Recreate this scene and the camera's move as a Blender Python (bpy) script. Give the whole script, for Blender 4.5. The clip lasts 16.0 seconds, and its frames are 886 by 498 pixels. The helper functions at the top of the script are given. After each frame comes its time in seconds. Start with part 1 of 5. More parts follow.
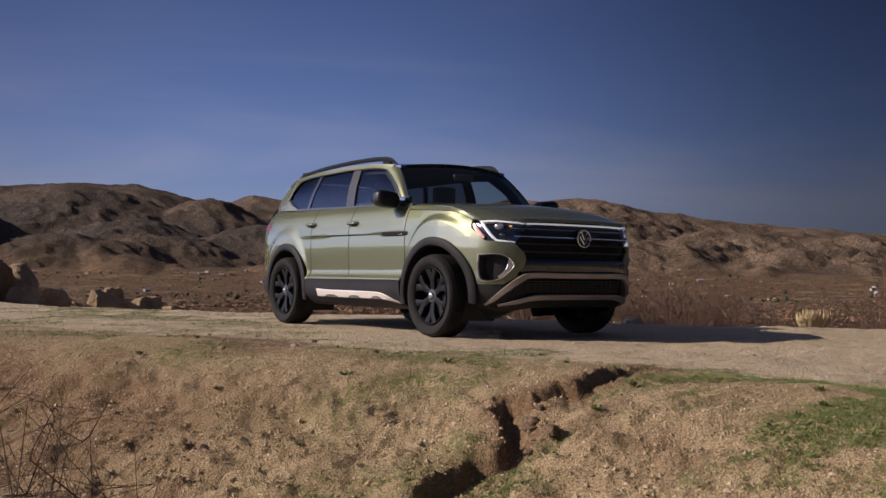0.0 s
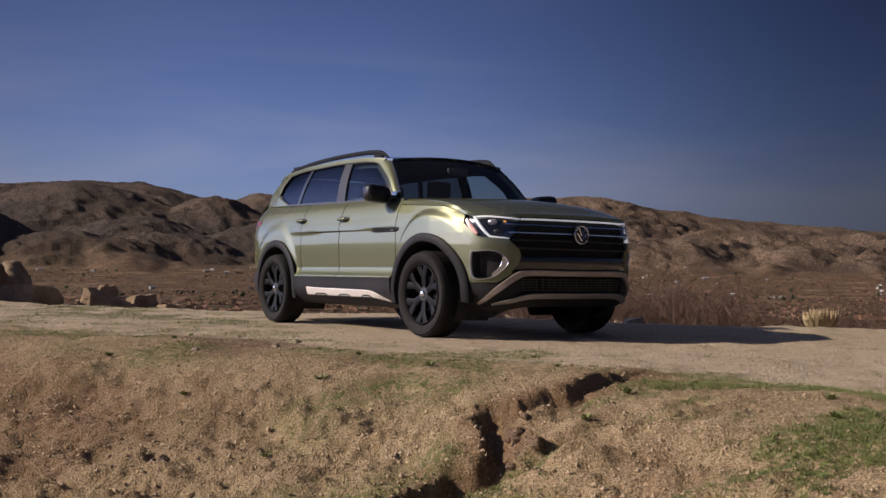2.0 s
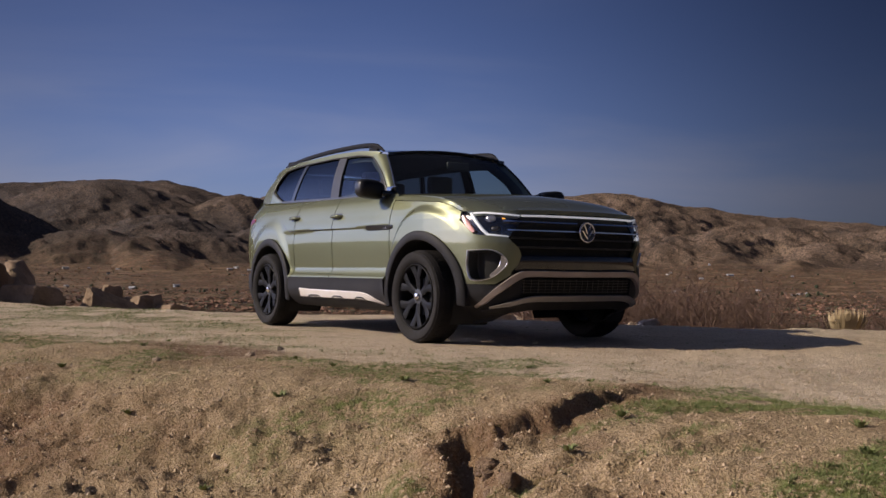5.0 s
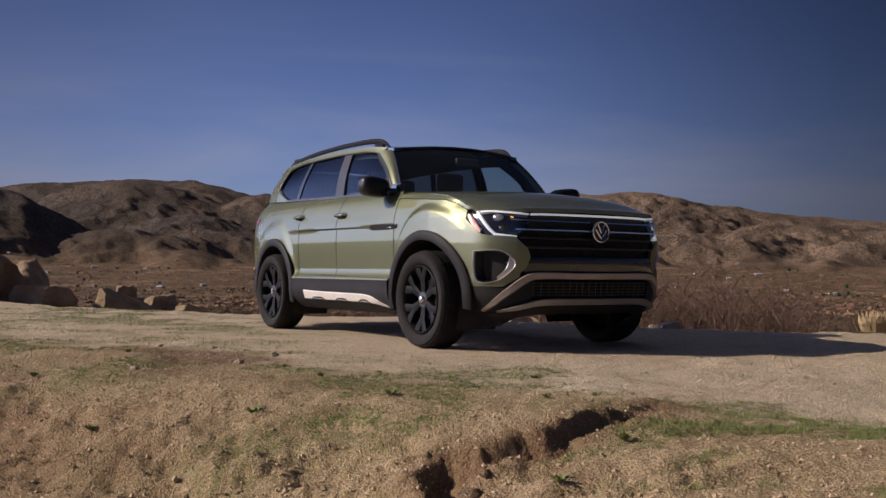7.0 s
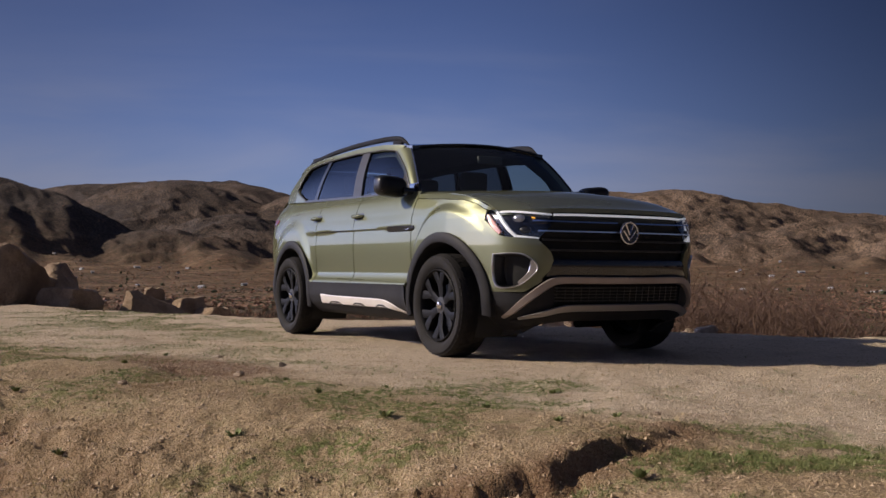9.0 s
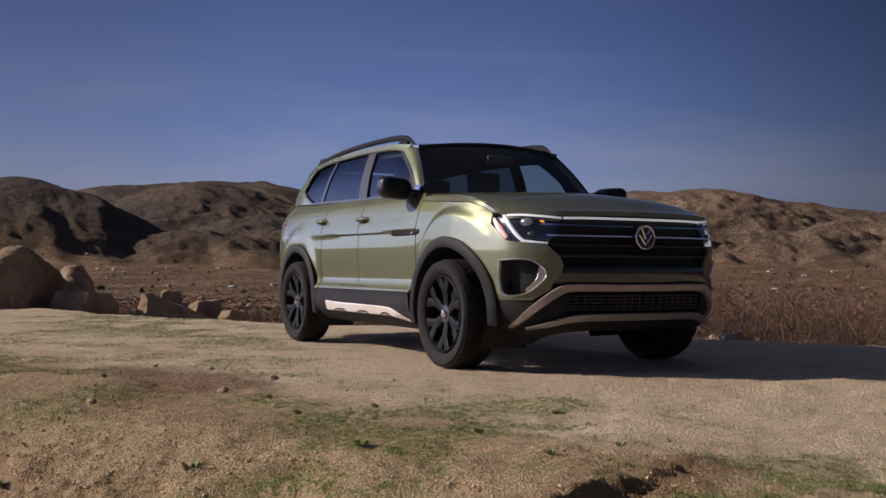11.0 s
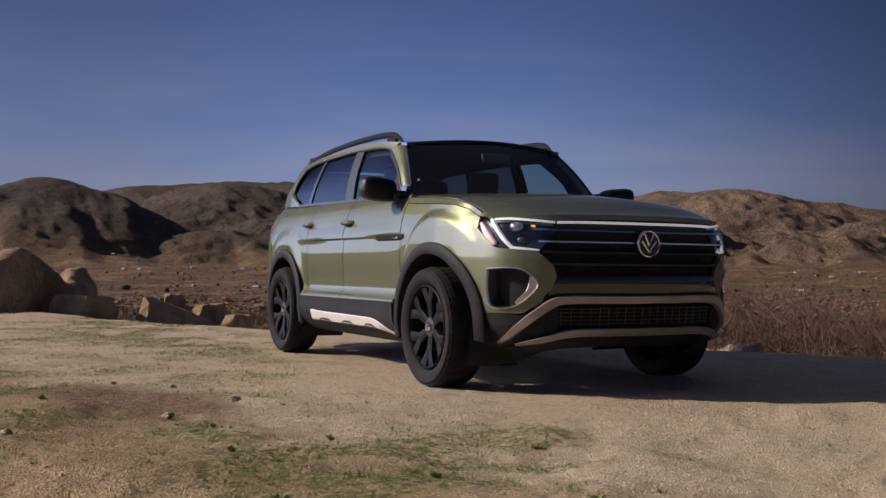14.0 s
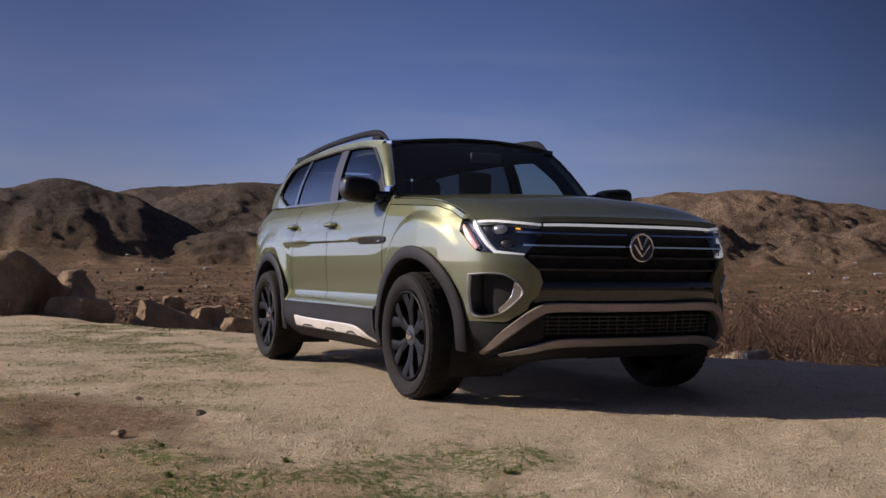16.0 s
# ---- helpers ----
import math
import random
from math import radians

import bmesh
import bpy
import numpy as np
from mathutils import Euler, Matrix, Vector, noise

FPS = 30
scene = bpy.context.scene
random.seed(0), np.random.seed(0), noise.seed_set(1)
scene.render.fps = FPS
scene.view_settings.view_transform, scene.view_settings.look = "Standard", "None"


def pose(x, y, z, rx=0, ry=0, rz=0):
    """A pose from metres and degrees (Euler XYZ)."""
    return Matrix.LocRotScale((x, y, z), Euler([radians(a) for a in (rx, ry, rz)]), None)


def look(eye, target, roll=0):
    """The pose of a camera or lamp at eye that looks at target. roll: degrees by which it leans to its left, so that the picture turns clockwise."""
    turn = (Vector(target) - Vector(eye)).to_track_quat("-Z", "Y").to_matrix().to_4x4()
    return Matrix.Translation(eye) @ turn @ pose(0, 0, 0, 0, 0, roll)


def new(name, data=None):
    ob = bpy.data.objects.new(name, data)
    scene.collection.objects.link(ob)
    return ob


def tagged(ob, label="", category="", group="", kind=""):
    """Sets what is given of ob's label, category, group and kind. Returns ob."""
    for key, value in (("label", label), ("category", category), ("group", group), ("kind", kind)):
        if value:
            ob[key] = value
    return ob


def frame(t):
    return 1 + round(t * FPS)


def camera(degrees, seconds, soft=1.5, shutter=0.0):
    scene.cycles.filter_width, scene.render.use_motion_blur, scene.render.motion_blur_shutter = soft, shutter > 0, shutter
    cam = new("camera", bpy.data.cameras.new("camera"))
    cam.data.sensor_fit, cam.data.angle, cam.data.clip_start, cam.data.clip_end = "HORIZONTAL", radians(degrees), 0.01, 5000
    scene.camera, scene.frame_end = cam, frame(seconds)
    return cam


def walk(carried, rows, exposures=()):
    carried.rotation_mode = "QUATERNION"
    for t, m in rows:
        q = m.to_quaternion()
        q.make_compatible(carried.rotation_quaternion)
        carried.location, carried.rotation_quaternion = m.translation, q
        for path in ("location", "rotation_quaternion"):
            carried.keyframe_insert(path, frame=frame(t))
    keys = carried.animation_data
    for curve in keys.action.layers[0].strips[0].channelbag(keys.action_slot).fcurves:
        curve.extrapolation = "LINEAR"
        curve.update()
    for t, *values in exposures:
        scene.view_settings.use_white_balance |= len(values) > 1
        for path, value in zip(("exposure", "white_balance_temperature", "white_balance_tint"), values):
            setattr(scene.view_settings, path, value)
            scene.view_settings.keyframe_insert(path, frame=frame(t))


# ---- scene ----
cam = camera(46.95, 16.0)
PATH = [
    (0, (7.620, -6.082, 0.540), (1.045, -1.532, 0.763), 0.62),
    (0.5, (7.567, -6.016, 0.542), (0.986, -1.471, 0.760), 0.65),
    (1, (7.503, -5.934, 0.543), (0.916, -1.399, 0.755), 0.66),
    (1.5, (7.444, -5.856, 0.543), (0.851, -1.330, 0.751), 0.64),
    (2, (7.382, -5.775, 0.541), (0.782, -1.259, 0.746), 0.67),
    (2.5, (7.318, -5.693, 0.542), (0.711, -1.186, 0.743), 0.62),
    (3, (7.260, -5.607, 0.550), (0.641, -1.117, 0.744), 0.55),
    (3.5, (7.202, -5.526, 0.556), (0.568, -1.059, 0.746), 0.49),
    (4, (7.140, -5.436, 0.562), (0.485, -1.000, 0.749), 0.51),
    (6.5, (6.814, -4.992, 0.586), (0.036, -0.747, 0.764), 0.51),
    (7, (6.748, -4.904, 0.592), (-0.060, -0.707, 0.767), 0.52),
    (7.5, (6.682, -4.821, 0.599), (-0.155, -0.672, 0.769), 0.46),
    (8, (6.612, -4.735, 0.609), (-0.262, -0.647, 0.776), 0.41),
    (8.5, (6.540, -4.649, 0.618), (-0.378, -0.635, 0.783), 0.36),
    (9, (6.461, -4.554, 0.631), (-0.503, -0.621, 0.795), 0.32),
    (11.5, (6.114, -4.122, 0.687), (-0.976, -0.419, 0.848), 0.30),
    (12, (6.035, -4.034, 0.695), (-1.068, -0.358, 0.855), 0.36),
    (12.5, (5.961, -3.948, 0.700), (-1.153, -0.292, 0.861), 0.36),
    (13, (5.889, -3.864, 0.710), (-1.239, -0.236, 0.872), 0.35),
    (13.5, (5.827, -3.789, 0.721), (-1.317, -0.192, 0.883), 0.32),
    (14, (5.759, -3.700, 0.732), (-1.401, -0.136, 0.896), 0.35),
    (14.5, (5.702, -3.622, 0.741), (-1.470, -0.082, 0.905), 0.33),
    (15, (5.645, -3.542, 0.746), (-1.539, -0.024, 0.914), 0.39),
    (15.5, (5.585, -3.462, 0.752), (-1.608, 0.036, 0.921), 0.40),
    (16, (5.522, -3.378, 0.758), (-1.682, 0.095, 0.929), 0.40),
]
walk(cam, [(t, look(eye, target, roll)) for t, eye, target, roll in PATH], [(0, 0.02, 6480, 13), (16, 0.02, 6480, 13)])

# ---- world, sun, exposure ----
SUN_EL, SUN_DIR = 28.0, Vector((-0.9, -1.65, 1.0)).normalized()


def make_world():
    w = bpy.data.worlds.new("world")
    w.use_nodes = True
    scene.world = w
    nt = w.node_tree
    nt.nodes.clear()
    out = nt.nodes.new("ShaderNodeOutputWorld")
    bg = nt.nodes.new("ShaderNodeBackground")
    sky = nt.nodes.new("ShaderNodeTexSky")
    sky.sky_type = "NISHITA"
    sky.sun_disc = False
    sky.sun_elevation = radians(SUN_EL)
    sky.sun_rotation = math.atan2(SUN_DIR.x, SUN_DIR.y)
    sky.altitude = 1200
    sky.air_density, sky.dust_density, sky.ozone_density = 1.0, 1.6, 4.0
    L = nt.links.new
    tc = nt.nodes.new("ShaderNodeTexCoord")

    def along(axis):
        d = nt.nodes.new("ShaderNodeVectorMath")
        d.operation = "DOT_PRODUCT"
        d.inputs[1].default_value = axis
        L(tc.outputs["Generated"], d.inputs[0])
        return d.outputs["Value"]

    def graded(value, x0, x1, y0, y1, kind="SMOOTHSTEP"):
        g = nt.nodes.new("ShaderNodeMapRange")
        g.interpolation_type = kind
        for k, v in zip(("From Min", "From Max", "To Min", "To Max"), (x0, x1, y0, y1)):
            g.inputs[k].default_value = v
        L(value, g.inputs["Value"])
        return g.outputs[0]

    def times(a, b):
        q = nt.nodes.new("ShaderNodeMath")
        q.operation = "MULTIPLY"
        L(a, q.inputs[0])
        L(b, q.inputs[1])
        return q.outputs[0]
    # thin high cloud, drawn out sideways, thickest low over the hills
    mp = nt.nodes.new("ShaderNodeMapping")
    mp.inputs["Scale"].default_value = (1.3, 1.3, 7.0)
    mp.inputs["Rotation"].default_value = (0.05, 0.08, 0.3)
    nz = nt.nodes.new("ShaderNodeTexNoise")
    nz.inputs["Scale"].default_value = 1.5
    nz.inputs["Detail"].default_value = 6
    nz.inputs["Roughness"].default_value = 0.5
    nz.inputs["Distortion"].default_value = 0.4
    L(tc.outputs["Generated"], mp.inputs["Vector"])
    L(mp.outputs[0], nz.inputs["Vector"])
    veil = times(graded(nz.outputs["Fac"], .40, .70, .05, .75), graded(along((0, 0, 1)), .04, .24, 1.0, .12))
    # white veil overhead, out of view, added as fill for the shadows
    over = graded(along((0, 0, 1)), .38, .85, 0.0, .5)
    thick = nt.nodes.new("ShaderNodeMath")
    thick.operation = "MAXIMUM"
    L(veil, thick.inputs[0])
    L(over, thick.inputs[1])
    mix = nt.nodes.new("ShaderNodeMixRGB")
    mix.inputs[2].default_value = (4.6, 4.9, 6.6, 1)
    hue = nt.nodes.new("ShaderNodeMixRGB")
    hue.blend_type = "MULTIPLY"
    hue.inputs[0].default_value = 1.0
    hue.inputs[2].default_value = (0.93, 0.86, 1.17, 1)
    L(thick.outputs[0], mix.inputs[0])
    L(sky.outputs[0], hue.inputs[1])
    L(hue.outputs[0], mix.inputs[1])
    # clear sky, deeper higher up; dimmed to both sides in place of lens falloff
    deep = times(graded(along((.51, .86, 0)), -.05, .50, 1.12, .27), graded(along((0, 0, 1)), .06, .34, 1.05, .70))
    left = graded(along((.51, .86, 0)), -.46, -.12, .70, 1.0)
    # unseen bright patch near the sun, added for pale reflections in the doors
    pale = graded(times(graded(along((-.74, -.67, 0)), .74, .91, 0.0, 1.0), graded(along((0, 0, 1)), .25, .72, 1.0, .12)), 0.0, 1.0, 1.0, 7.5, "LINEAR")
    dim = nt.nodes.new("ShaderNodeVectorMath")
    dim.operation = "SCALE"
    L(mix.outputs[0], dim.inputs[0])
    L(times(times(deep, left), pale), dim.inputs["Scale"])
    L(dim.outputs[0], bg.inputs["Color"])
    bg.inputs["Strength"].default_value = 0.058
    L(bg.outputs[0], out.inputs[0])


make_world()
sun = new("sun", bpy.data.lights.new("sun", "SUN"))
sun.data.energy, sun.data.angle, sun.data.color = 4.8, radians(0.6), (1.0, 0.865, 0.69)
sun.matrix_world = look(SUN_DIR * 60, (0, 0, 0))


# ---- materials ----
def nodes_of(m):
    return m.node_tree.nodes, m.node_tree.links.new


def principled(name, color, rough=0.5, metal=0.0, coat=0.0, spec=0.5, coat_rough=0.03):
    m = bpy.data.materials.new(name)
    m.use_nodes = True
    b = m.node_tree.nodes["Principled BSDF"]
    b.inputs["Base Color"].default_value = (*color, 1)
    b.inputs["Roughness"].default_value = rough
    b.inputs["Metallic"].default_value = metal
    b.inputs["Coat Weight"].default_value = coat
    b.inputs["Coat Roughness"].default_value = coat_rough
    b.inputs["Specular IOR Level"].default_value = spec
    return m


def noise_node(m, scale, detail=5, rough=0.55, coord="Object"):
    N, L = nodes_of(m)
    tc = N.new("ShaderNodeTexCoord")
    nz = N.new("ShaderNodeTexNoise")
    nz.inputs["Scale"].default_value, nz.inputs["Detail"].default_value, nz.inputs["Roughness"].default_value = scale, detail, rough
    L(tc.outputs[coord], nz.inputs["Vector"])
    return nz


def ramp(m, fac, stops):
    N, L = nodes_of(m)
    r = N.new("ShaderNodeValToRGB")
    el = r.color_ramp.elements
    while len(el) < len(stops):
        el.new(0.5)
    for e, (p, c) in zip(el, stops):
        e.position, e.color = p, (*c, 1)
    L(fac, r.inputs[0])
    return r


def mixed(m, fac, a, b, mode="MIX"):
    N, L = nodes_of(m)
    x = N.new("ShaderNodeMixRGB")
    x.blend_type = mode
    for k, v in enumerate((fac, a, b)):
        if hasattr(v, "links"):
            L(v, x.inputs[k])
        elif k == 0:
            x.inputs[0].default_value = v
        else:
            x.inputs[k].default_value = (*v, 1)
    return x.outputs[0]


def bumped(m, height, strength, distance, after=None):
    N, L = nodes_of(m)
    b = N.new("ShaderNodeBump")
    b.inputs["Strength"].default_value, b.inputs["Distance"].default_value = strength, distance
    L(height, b.inputs["Height"])
    if after is not None:
        L(after, b.inputs["Normal"])
    return b.outputs[0]


def into(m, **sockets):
    N, L = nodes_of(m)
    b = N["Principled BSDF"]
    for k, v in sockets.items():
        L(v, b.inputs[k.replace("_", " ")])


def maths(m, op, a, b):
    N, L = nodes_of(m)
    x = N.new("ShaderNodeMath")
    x.operation = op
    x.use_clamp = True
    for k, v in enumerate((a, b)):
        if hasattr(v, "links"):
            L(v, x.inputs[k])
        else:
            x.inputs[k].default_value = v
    return x.outputs[0]


def make_paint():
    m = principled("green_metallic_paint", (0.18, 0.20, 0.125), 0.43, 0.74, 0.62, 0.0)
    m.node_tree.nodes["Principled BSDF"].inputs["Specular Tint"].default_value = (0.10, 0.11, 0.08, 1)
    m.node_tree.nodes["Principled BSDF"].inputs["Coat IOR"].default_value = 1.6
    f = noise_node(m, 900, 2)
    d = noise_node(m, 2.2, 6)
    c = ramp(m, f.outputs["Fac"], [(0.3, (0.146, 0.158, 0.098)), (0.7, (0.178, 0.192, 0.122))])
    c2 = mixed(m, maths(m, "MULTIPLY", d.outputs["Fac"], 0.08), c.outputs[0], (0.25, 0.21, 0.15))
    r = ramp(m, d.outputs["Fac"], [(0.3, (0.41,) * 3), (0.7, (0.44,) * 3)])
    into(m, Base_Color=c2, Roughness=r.outputs[0])
    return m


def make_cladding():
    m = principled("black_textured_plastic", (0.022, 0.022, 0.023), 0.6, spec=.15)
    n, d = noise_node(m, 420, 3), noise_node(m, 3.5, 6)
    c = ramp(m, d.outputs["Fac"], [(0.35, (0.014, 0.014, 0.016)), (0.7, (0.022, 0.021, 0.022))])
    into(m, Base_Color=c.outputs[0], Normal=bumped(m, n.outputs["Fac"], 0.25, 0.0008))
    return m


def make_dusty(name, color, dust, rough, metal=0.0, scale=6.0):
    m = principled(name, color, rough, metal)
    d = noise_node(m, scale, 6)
    into(m, Base_Color=ramp(m, d.outputs["Fac"], [(0.4, color), (0.75, dust)]).outputs[0])
    return m


def make_glass(name, tint, rough=0.0):
    m = bpy.data.materials.new(name)
    m.use_nodes = True
    N, L = nodes_of(m)
    N.clear()
    out, g, t, mx, fr = (N.new(k) for k in ("ShaderNodeOutputMaterial", "ShaderNodeBsdfGlossy", "ShaderNodeBsdfTransparent", "ShaderNodeMixShader", "ShaderNodeLayerWeight"))
    fr.inputs["Blend"].default_value = 0.5
    g.inputs["Roughness"].default_value = rough
    t.inputs["Color"].default_value = (*tint, 1)
    gloss = maths(m, "MULTIPLY_ADD", maths(m, "POWER", fr.outputs["Facing"], 5.0), 0.40)
    gloss.node.inputs[2].default_value = 0.045
    L(gloss, mx.inputs[0])
    L(t.outputs[0], mx.inputs[1])
    L(g.outputs[0], mx.inputs[2])
    L(mx.outputs[0], out.inputs[0])
    return m


def make_emit(name, color, strength, base=(0.8, 0.8, 0.8)):
    m = principled(name, base, 0.3)
    b = m.node_tree.nodes["Principled BSDF"]
    b.inputs["Emission Color"].default_value = (*color, 1)
    b.inputs["Emission Strength"].default_value = strength
    return m


PAINT = make_paint()
CLAD = make_cladding()
GLOSS_BLACK = principled("gloss_black_trim", (0.010, 0.010, 0.011), 0.12, 0, 0.6)
RAIL_BLACK = principled("rail_black", (0.008, 0.008, 0.009), 0.6, spec=.10)
MIRROR_BLACK = principled("mirror_cap_black", (0.011, 0.011, 0.012), 0.38, 0, 0.15, spec=.3)
ROOF_BLACK = principled("gloss_black_roof", (0.012, 0.014, 0.018), 0.22, 0, 1.0)
SATIN_BLACK = make_dusty("satin_black", (0.014, 0.014, 0.015), (0.03, 0.028, 0.026), 0.42)
SKID = make_dusty("bronze_grey_skid", (0.30, 0.25, 0.225), (0.36, 0.31, 0.28), 0.42, 0.35)
LOWSKID = make_dusty("dark_grey_skid", (0.25, 0.235, 0.235), (0.30, 0.28, 0.27), 0.45, 0.3)
STRIP = make_dusty("silver_rocker_strip", (0.74, 0.70, 0.66), (0.62, 0.57, 0.52), 0.38, 0.25)
CHROME = principled("chrome", (0.82, 0.80, 0.80), 0.13, 1.0)
SILVER = principled("satin_silver", (0.62, 0.61, 0.63), 0.28, 0.9)
BPILLAR = principled("grey_pillar_trim", (0.032, 0.031, 0.032), 0.45, 0.1, spec=.3)
RUBBER = make_dusty("tyre_rubber", (0.013, 0.012, 0.012), (0.022, 0.020, 0.018), 0.8, 0, 9)
RUBBER.node_tree.nodes["Principled BSDF"].inputs["Specular IOR Level"].default_value = 0.2
RIM = principled("black_alloy", (0.009, 0.009, 0.010), 0.5, 0.0, 0.0)
RIM.node_tree.nodes["Principled BSDF"].inputs["Specular IOR Level"].default_value = 0.10
BRAKE = principled("brake_steel", (0.05, 0.05, 0.05), 0.5, 0.9)
GLASS = make_glass("windscreen_glass", (0.60, 0.67, 0.67))
SIDE_GLASS = make_glass("side_glass", (0.50, 0.57, 0.58))
TINT = make_glass("tinted_glass", (0.10, 0.11, 0.125))
LENS = make_glass("lamp_cover", (0.85, 0.87, 0.9))
DRL = make_emit("daytime_light", (0.93, 0.95, 1.0), 0.28)
AMBER = make_emit("amber_light", (1.0, 0.48, 0.04), 0.9, (0.8, 0.4, 0.1))
REDLAMP = principled("red_lamp", (0.32, 0.01, 0.015), 0.15, 0, 1.0)
AMBER_REFLECTOR = principled("amber_reflector", (0.75, 0.36, 0.27), 0.3, 0, 0.8)
LINER = principled("arch_liner", (0.012, 0.012, 0.012), 0.95)
INTERIOR = principled("dark_interior", (0.065, 0.069, 0.070), 0.8)
SEAT = principled("seat_leather", (0.075, 0.072, 0.07), 0.6)
RED_BADGE = principled("orange_red_badge", (0.55, 0.09, 0.04), 0.4)


# ---- mesh helpers ----
def part(name, bm, material, parent, label="", smooth=True):
    me = bpy.data.meshes.new(name)
    bmesh.ops.recalc_face_normals(bm, faces=bm.faces)
    bm.to_mesh(me)
    bm.free()
    me.materials.append(material)
    if smooth:
        me.shade_smooth()
        me.set_sharp_from_angle(angle=radians(38))
    ob = new(name, me)
    ob.parent = parent
    if label:
        ob["label"] = label
    return ob


def empty(name, label, category, m=None, group=""):
    ob = new(name)
    if m is not None:
        ob.matrix_world = m
    return tagged(ob, label, category, group)


def box(bm, c, size, bevel=0.0, turn=None):
    r = bmesh.ops.create_cube(bm, size=1)
    vs = r["verts"]
    bmesh.ops.scale(bm, vec=size, verts=vs)
    if bevel:
        es = list({e for v in vs for e in v.link_edges})
        g = bmesh.ops.bevel(bm, geom=es, offset=bevel, segments=2, affect="EDGES", profile=0.6)
        vs = list({v for f in g["faces"] for v in f.verts} | {v for v in vs if v.is_valid})
    if turn is not None:
        bmesh.ops.transform(bm, matrix=turn, verts=vs)
    bmesh.ops.translate(bm, vec=c, verts=vs)
    return vs


def sheet(bm, P, thick=None, closed=False):
    """A quad sheet from an array of places; thick folds its rim back along the given vector field."""
    n, m = P.shape[:2]
    v = [[bm.verts.new(p) for p in row] for row in P]
    for i in range(n - (not closed)):
        for j in range(m - 1):
            k = (i + 1) % n
            bm.faces.new((v[i][j], v[k][j], v[k][j + 1], v[i][j + 1]))
    if thick is not None:
        ring = [(i, 0) for i in range(n)] + [(n - 1, j) for j in range(1, m)] + [(i, m - 1) for i in range(n - 2, -1, -1)] + [(0, j) for j in range(m - 2, 0, -1)]
        inner = [bm.verts.new(P[i, j] + thick[i, j]) for i, j in ring]
        for a in range(len(ring)):
            b = (a + 1) % len(ring)
            (i, j), (k, l) = ring[a], ring[b]
            bm.faces.new((v[i][j], inner[a], inner[b], v[k][l]))


def flip_y(bm):
    for v in bm.verts:
        v.co.y = -v.co.y


def tube(bm, pts, r, n=8, flat=1.0, caps=True):
    """A round bar along pts; r is one radius or one a point."""
    pts = [Vector(p) for p in pts]
    rs = [r] * len(pts) if not hasattr(r, "__len__") else r
    rings = []
    for i, p in enumerate(pts):
        d = (pts[min(i + 1, len(pts) - 1)] - pts[max(i - 1, 0)]).normalized()
        up = Vector((0, 0, 1)) if abs(d.z) < 0.95 else Vector((1, 0, 0))
        a = d.cross(up).normalized()
        b = a.cross(d)
        rings.append([bm.verts.new(p + rs[i] * (a * math.cos(t) + b * flat * math.sin(t))) for t in (2 * math.pi * k / n for k in range(n))])
    for a, b in zip(rings, rings[1:]):
        for k in range(n):
            bm.faces.new((a[k], a[(k + 1) % n], b[(k + 1) % n], b[k]))
    if caps:
        bm.faces.new(rings[0])
        bm.faces.new(list(reversed(rings[-1])))


def lathe(bm, prof, n=48, axis_y=0.0):
    """Turns a profile of (radius, y) about the y axis."""
    rings = [[bm.verts.new((r * math.cos(a), y + axis_y, r * math.sin(a))) for a in (2 * math.pi * k / n for k in range(n))] for r, y in prof]
    for a, b in zip(rings, rings[1:]):
        for k in range(n):
            bm.faces.new((a[k], a[(k + 1) % n], b[(k + 1) % n], b[k]))


def smooth_line(pts, n=8):
    p = np.array(pts, float)
    p = np.vstack([2 * p[0] - p[1], p, 2 * p[-1] - p[-2]])
    out = []
    for i in range(1, len(p) - 2):
        a, b, c, d = p[i - 1:i + 3]
        for t in np.linspace(0, 1, n, endpoint=False):
            out.append(0.5 * (2 * b + (c - a) * t + (2 * a - 5 * b + 4 * c - d) * t * t + (3 * b - a - 3 * c + d) * t ** 3))
    out.append(p[-2])
    return np.array(out)


# ---- the car's outer wall: a plan curve from the tail's middle to the nose's middle, with a profile over the height ----
CAR_Y = 0.03
PLAN = [(-4.05, 0), (-4.03, -.4), (-3.98, -.68), (-3.87, -.84), (-3.6, -.935), (-2.98, -.965), (-2.0, -.97), (-1.0, -.97), (-.4, -.97), (0, -.965), (.25, -.945), (.42, -.905), (.58, -.855), (.70, -.795), (.80, -.70), (.865, -.575), (.915, -.32), (.935, 0)]
CV = smooth_line(PLAN, 14)
CS = np.r_[0, np.cumsum(np.hypot(*np.diff(CV, axis=0).T))]
CT = np.gradient(CV, CS, axis=0)
CT /= np.linalg.norm(CT, axis=1)[:, None]
CN = np.stack([CT[:, 1], -CT[:, 0]], 1)
SIDE = np.array([(.22, -.16), (.27, -.08), (.33, -.02), (.40, 0), (.50, 0), (.515, .004), (.565, -.034), (.60, -.046), (.70, -.038), (.78, -.0325), (.81, -.0315), (.84, -.0318), (.9, -.0325), (.95, -.034), (1.0, -.037), (1.04, -.043), (1.1, -.058), (1.15, -.075), (1.2, -.098), (1.25, -.137), (1.31, -.19)])
FRONT = np.array([(.22, -.25), (.27, -.15), (.32, -.08), (.40, -.03), (.5, -.016), (.6, -.005), (.7, .002), (.8, .006), (.9, .003), (.98, -.012), (1.02, -.025), (1.06, -.05), (1.1, -.085), (1.15, -.13), (1.31, -.4)])
IX = int(np.argmax(CV[:, 0] >= 0))
S_END = CS[-1]


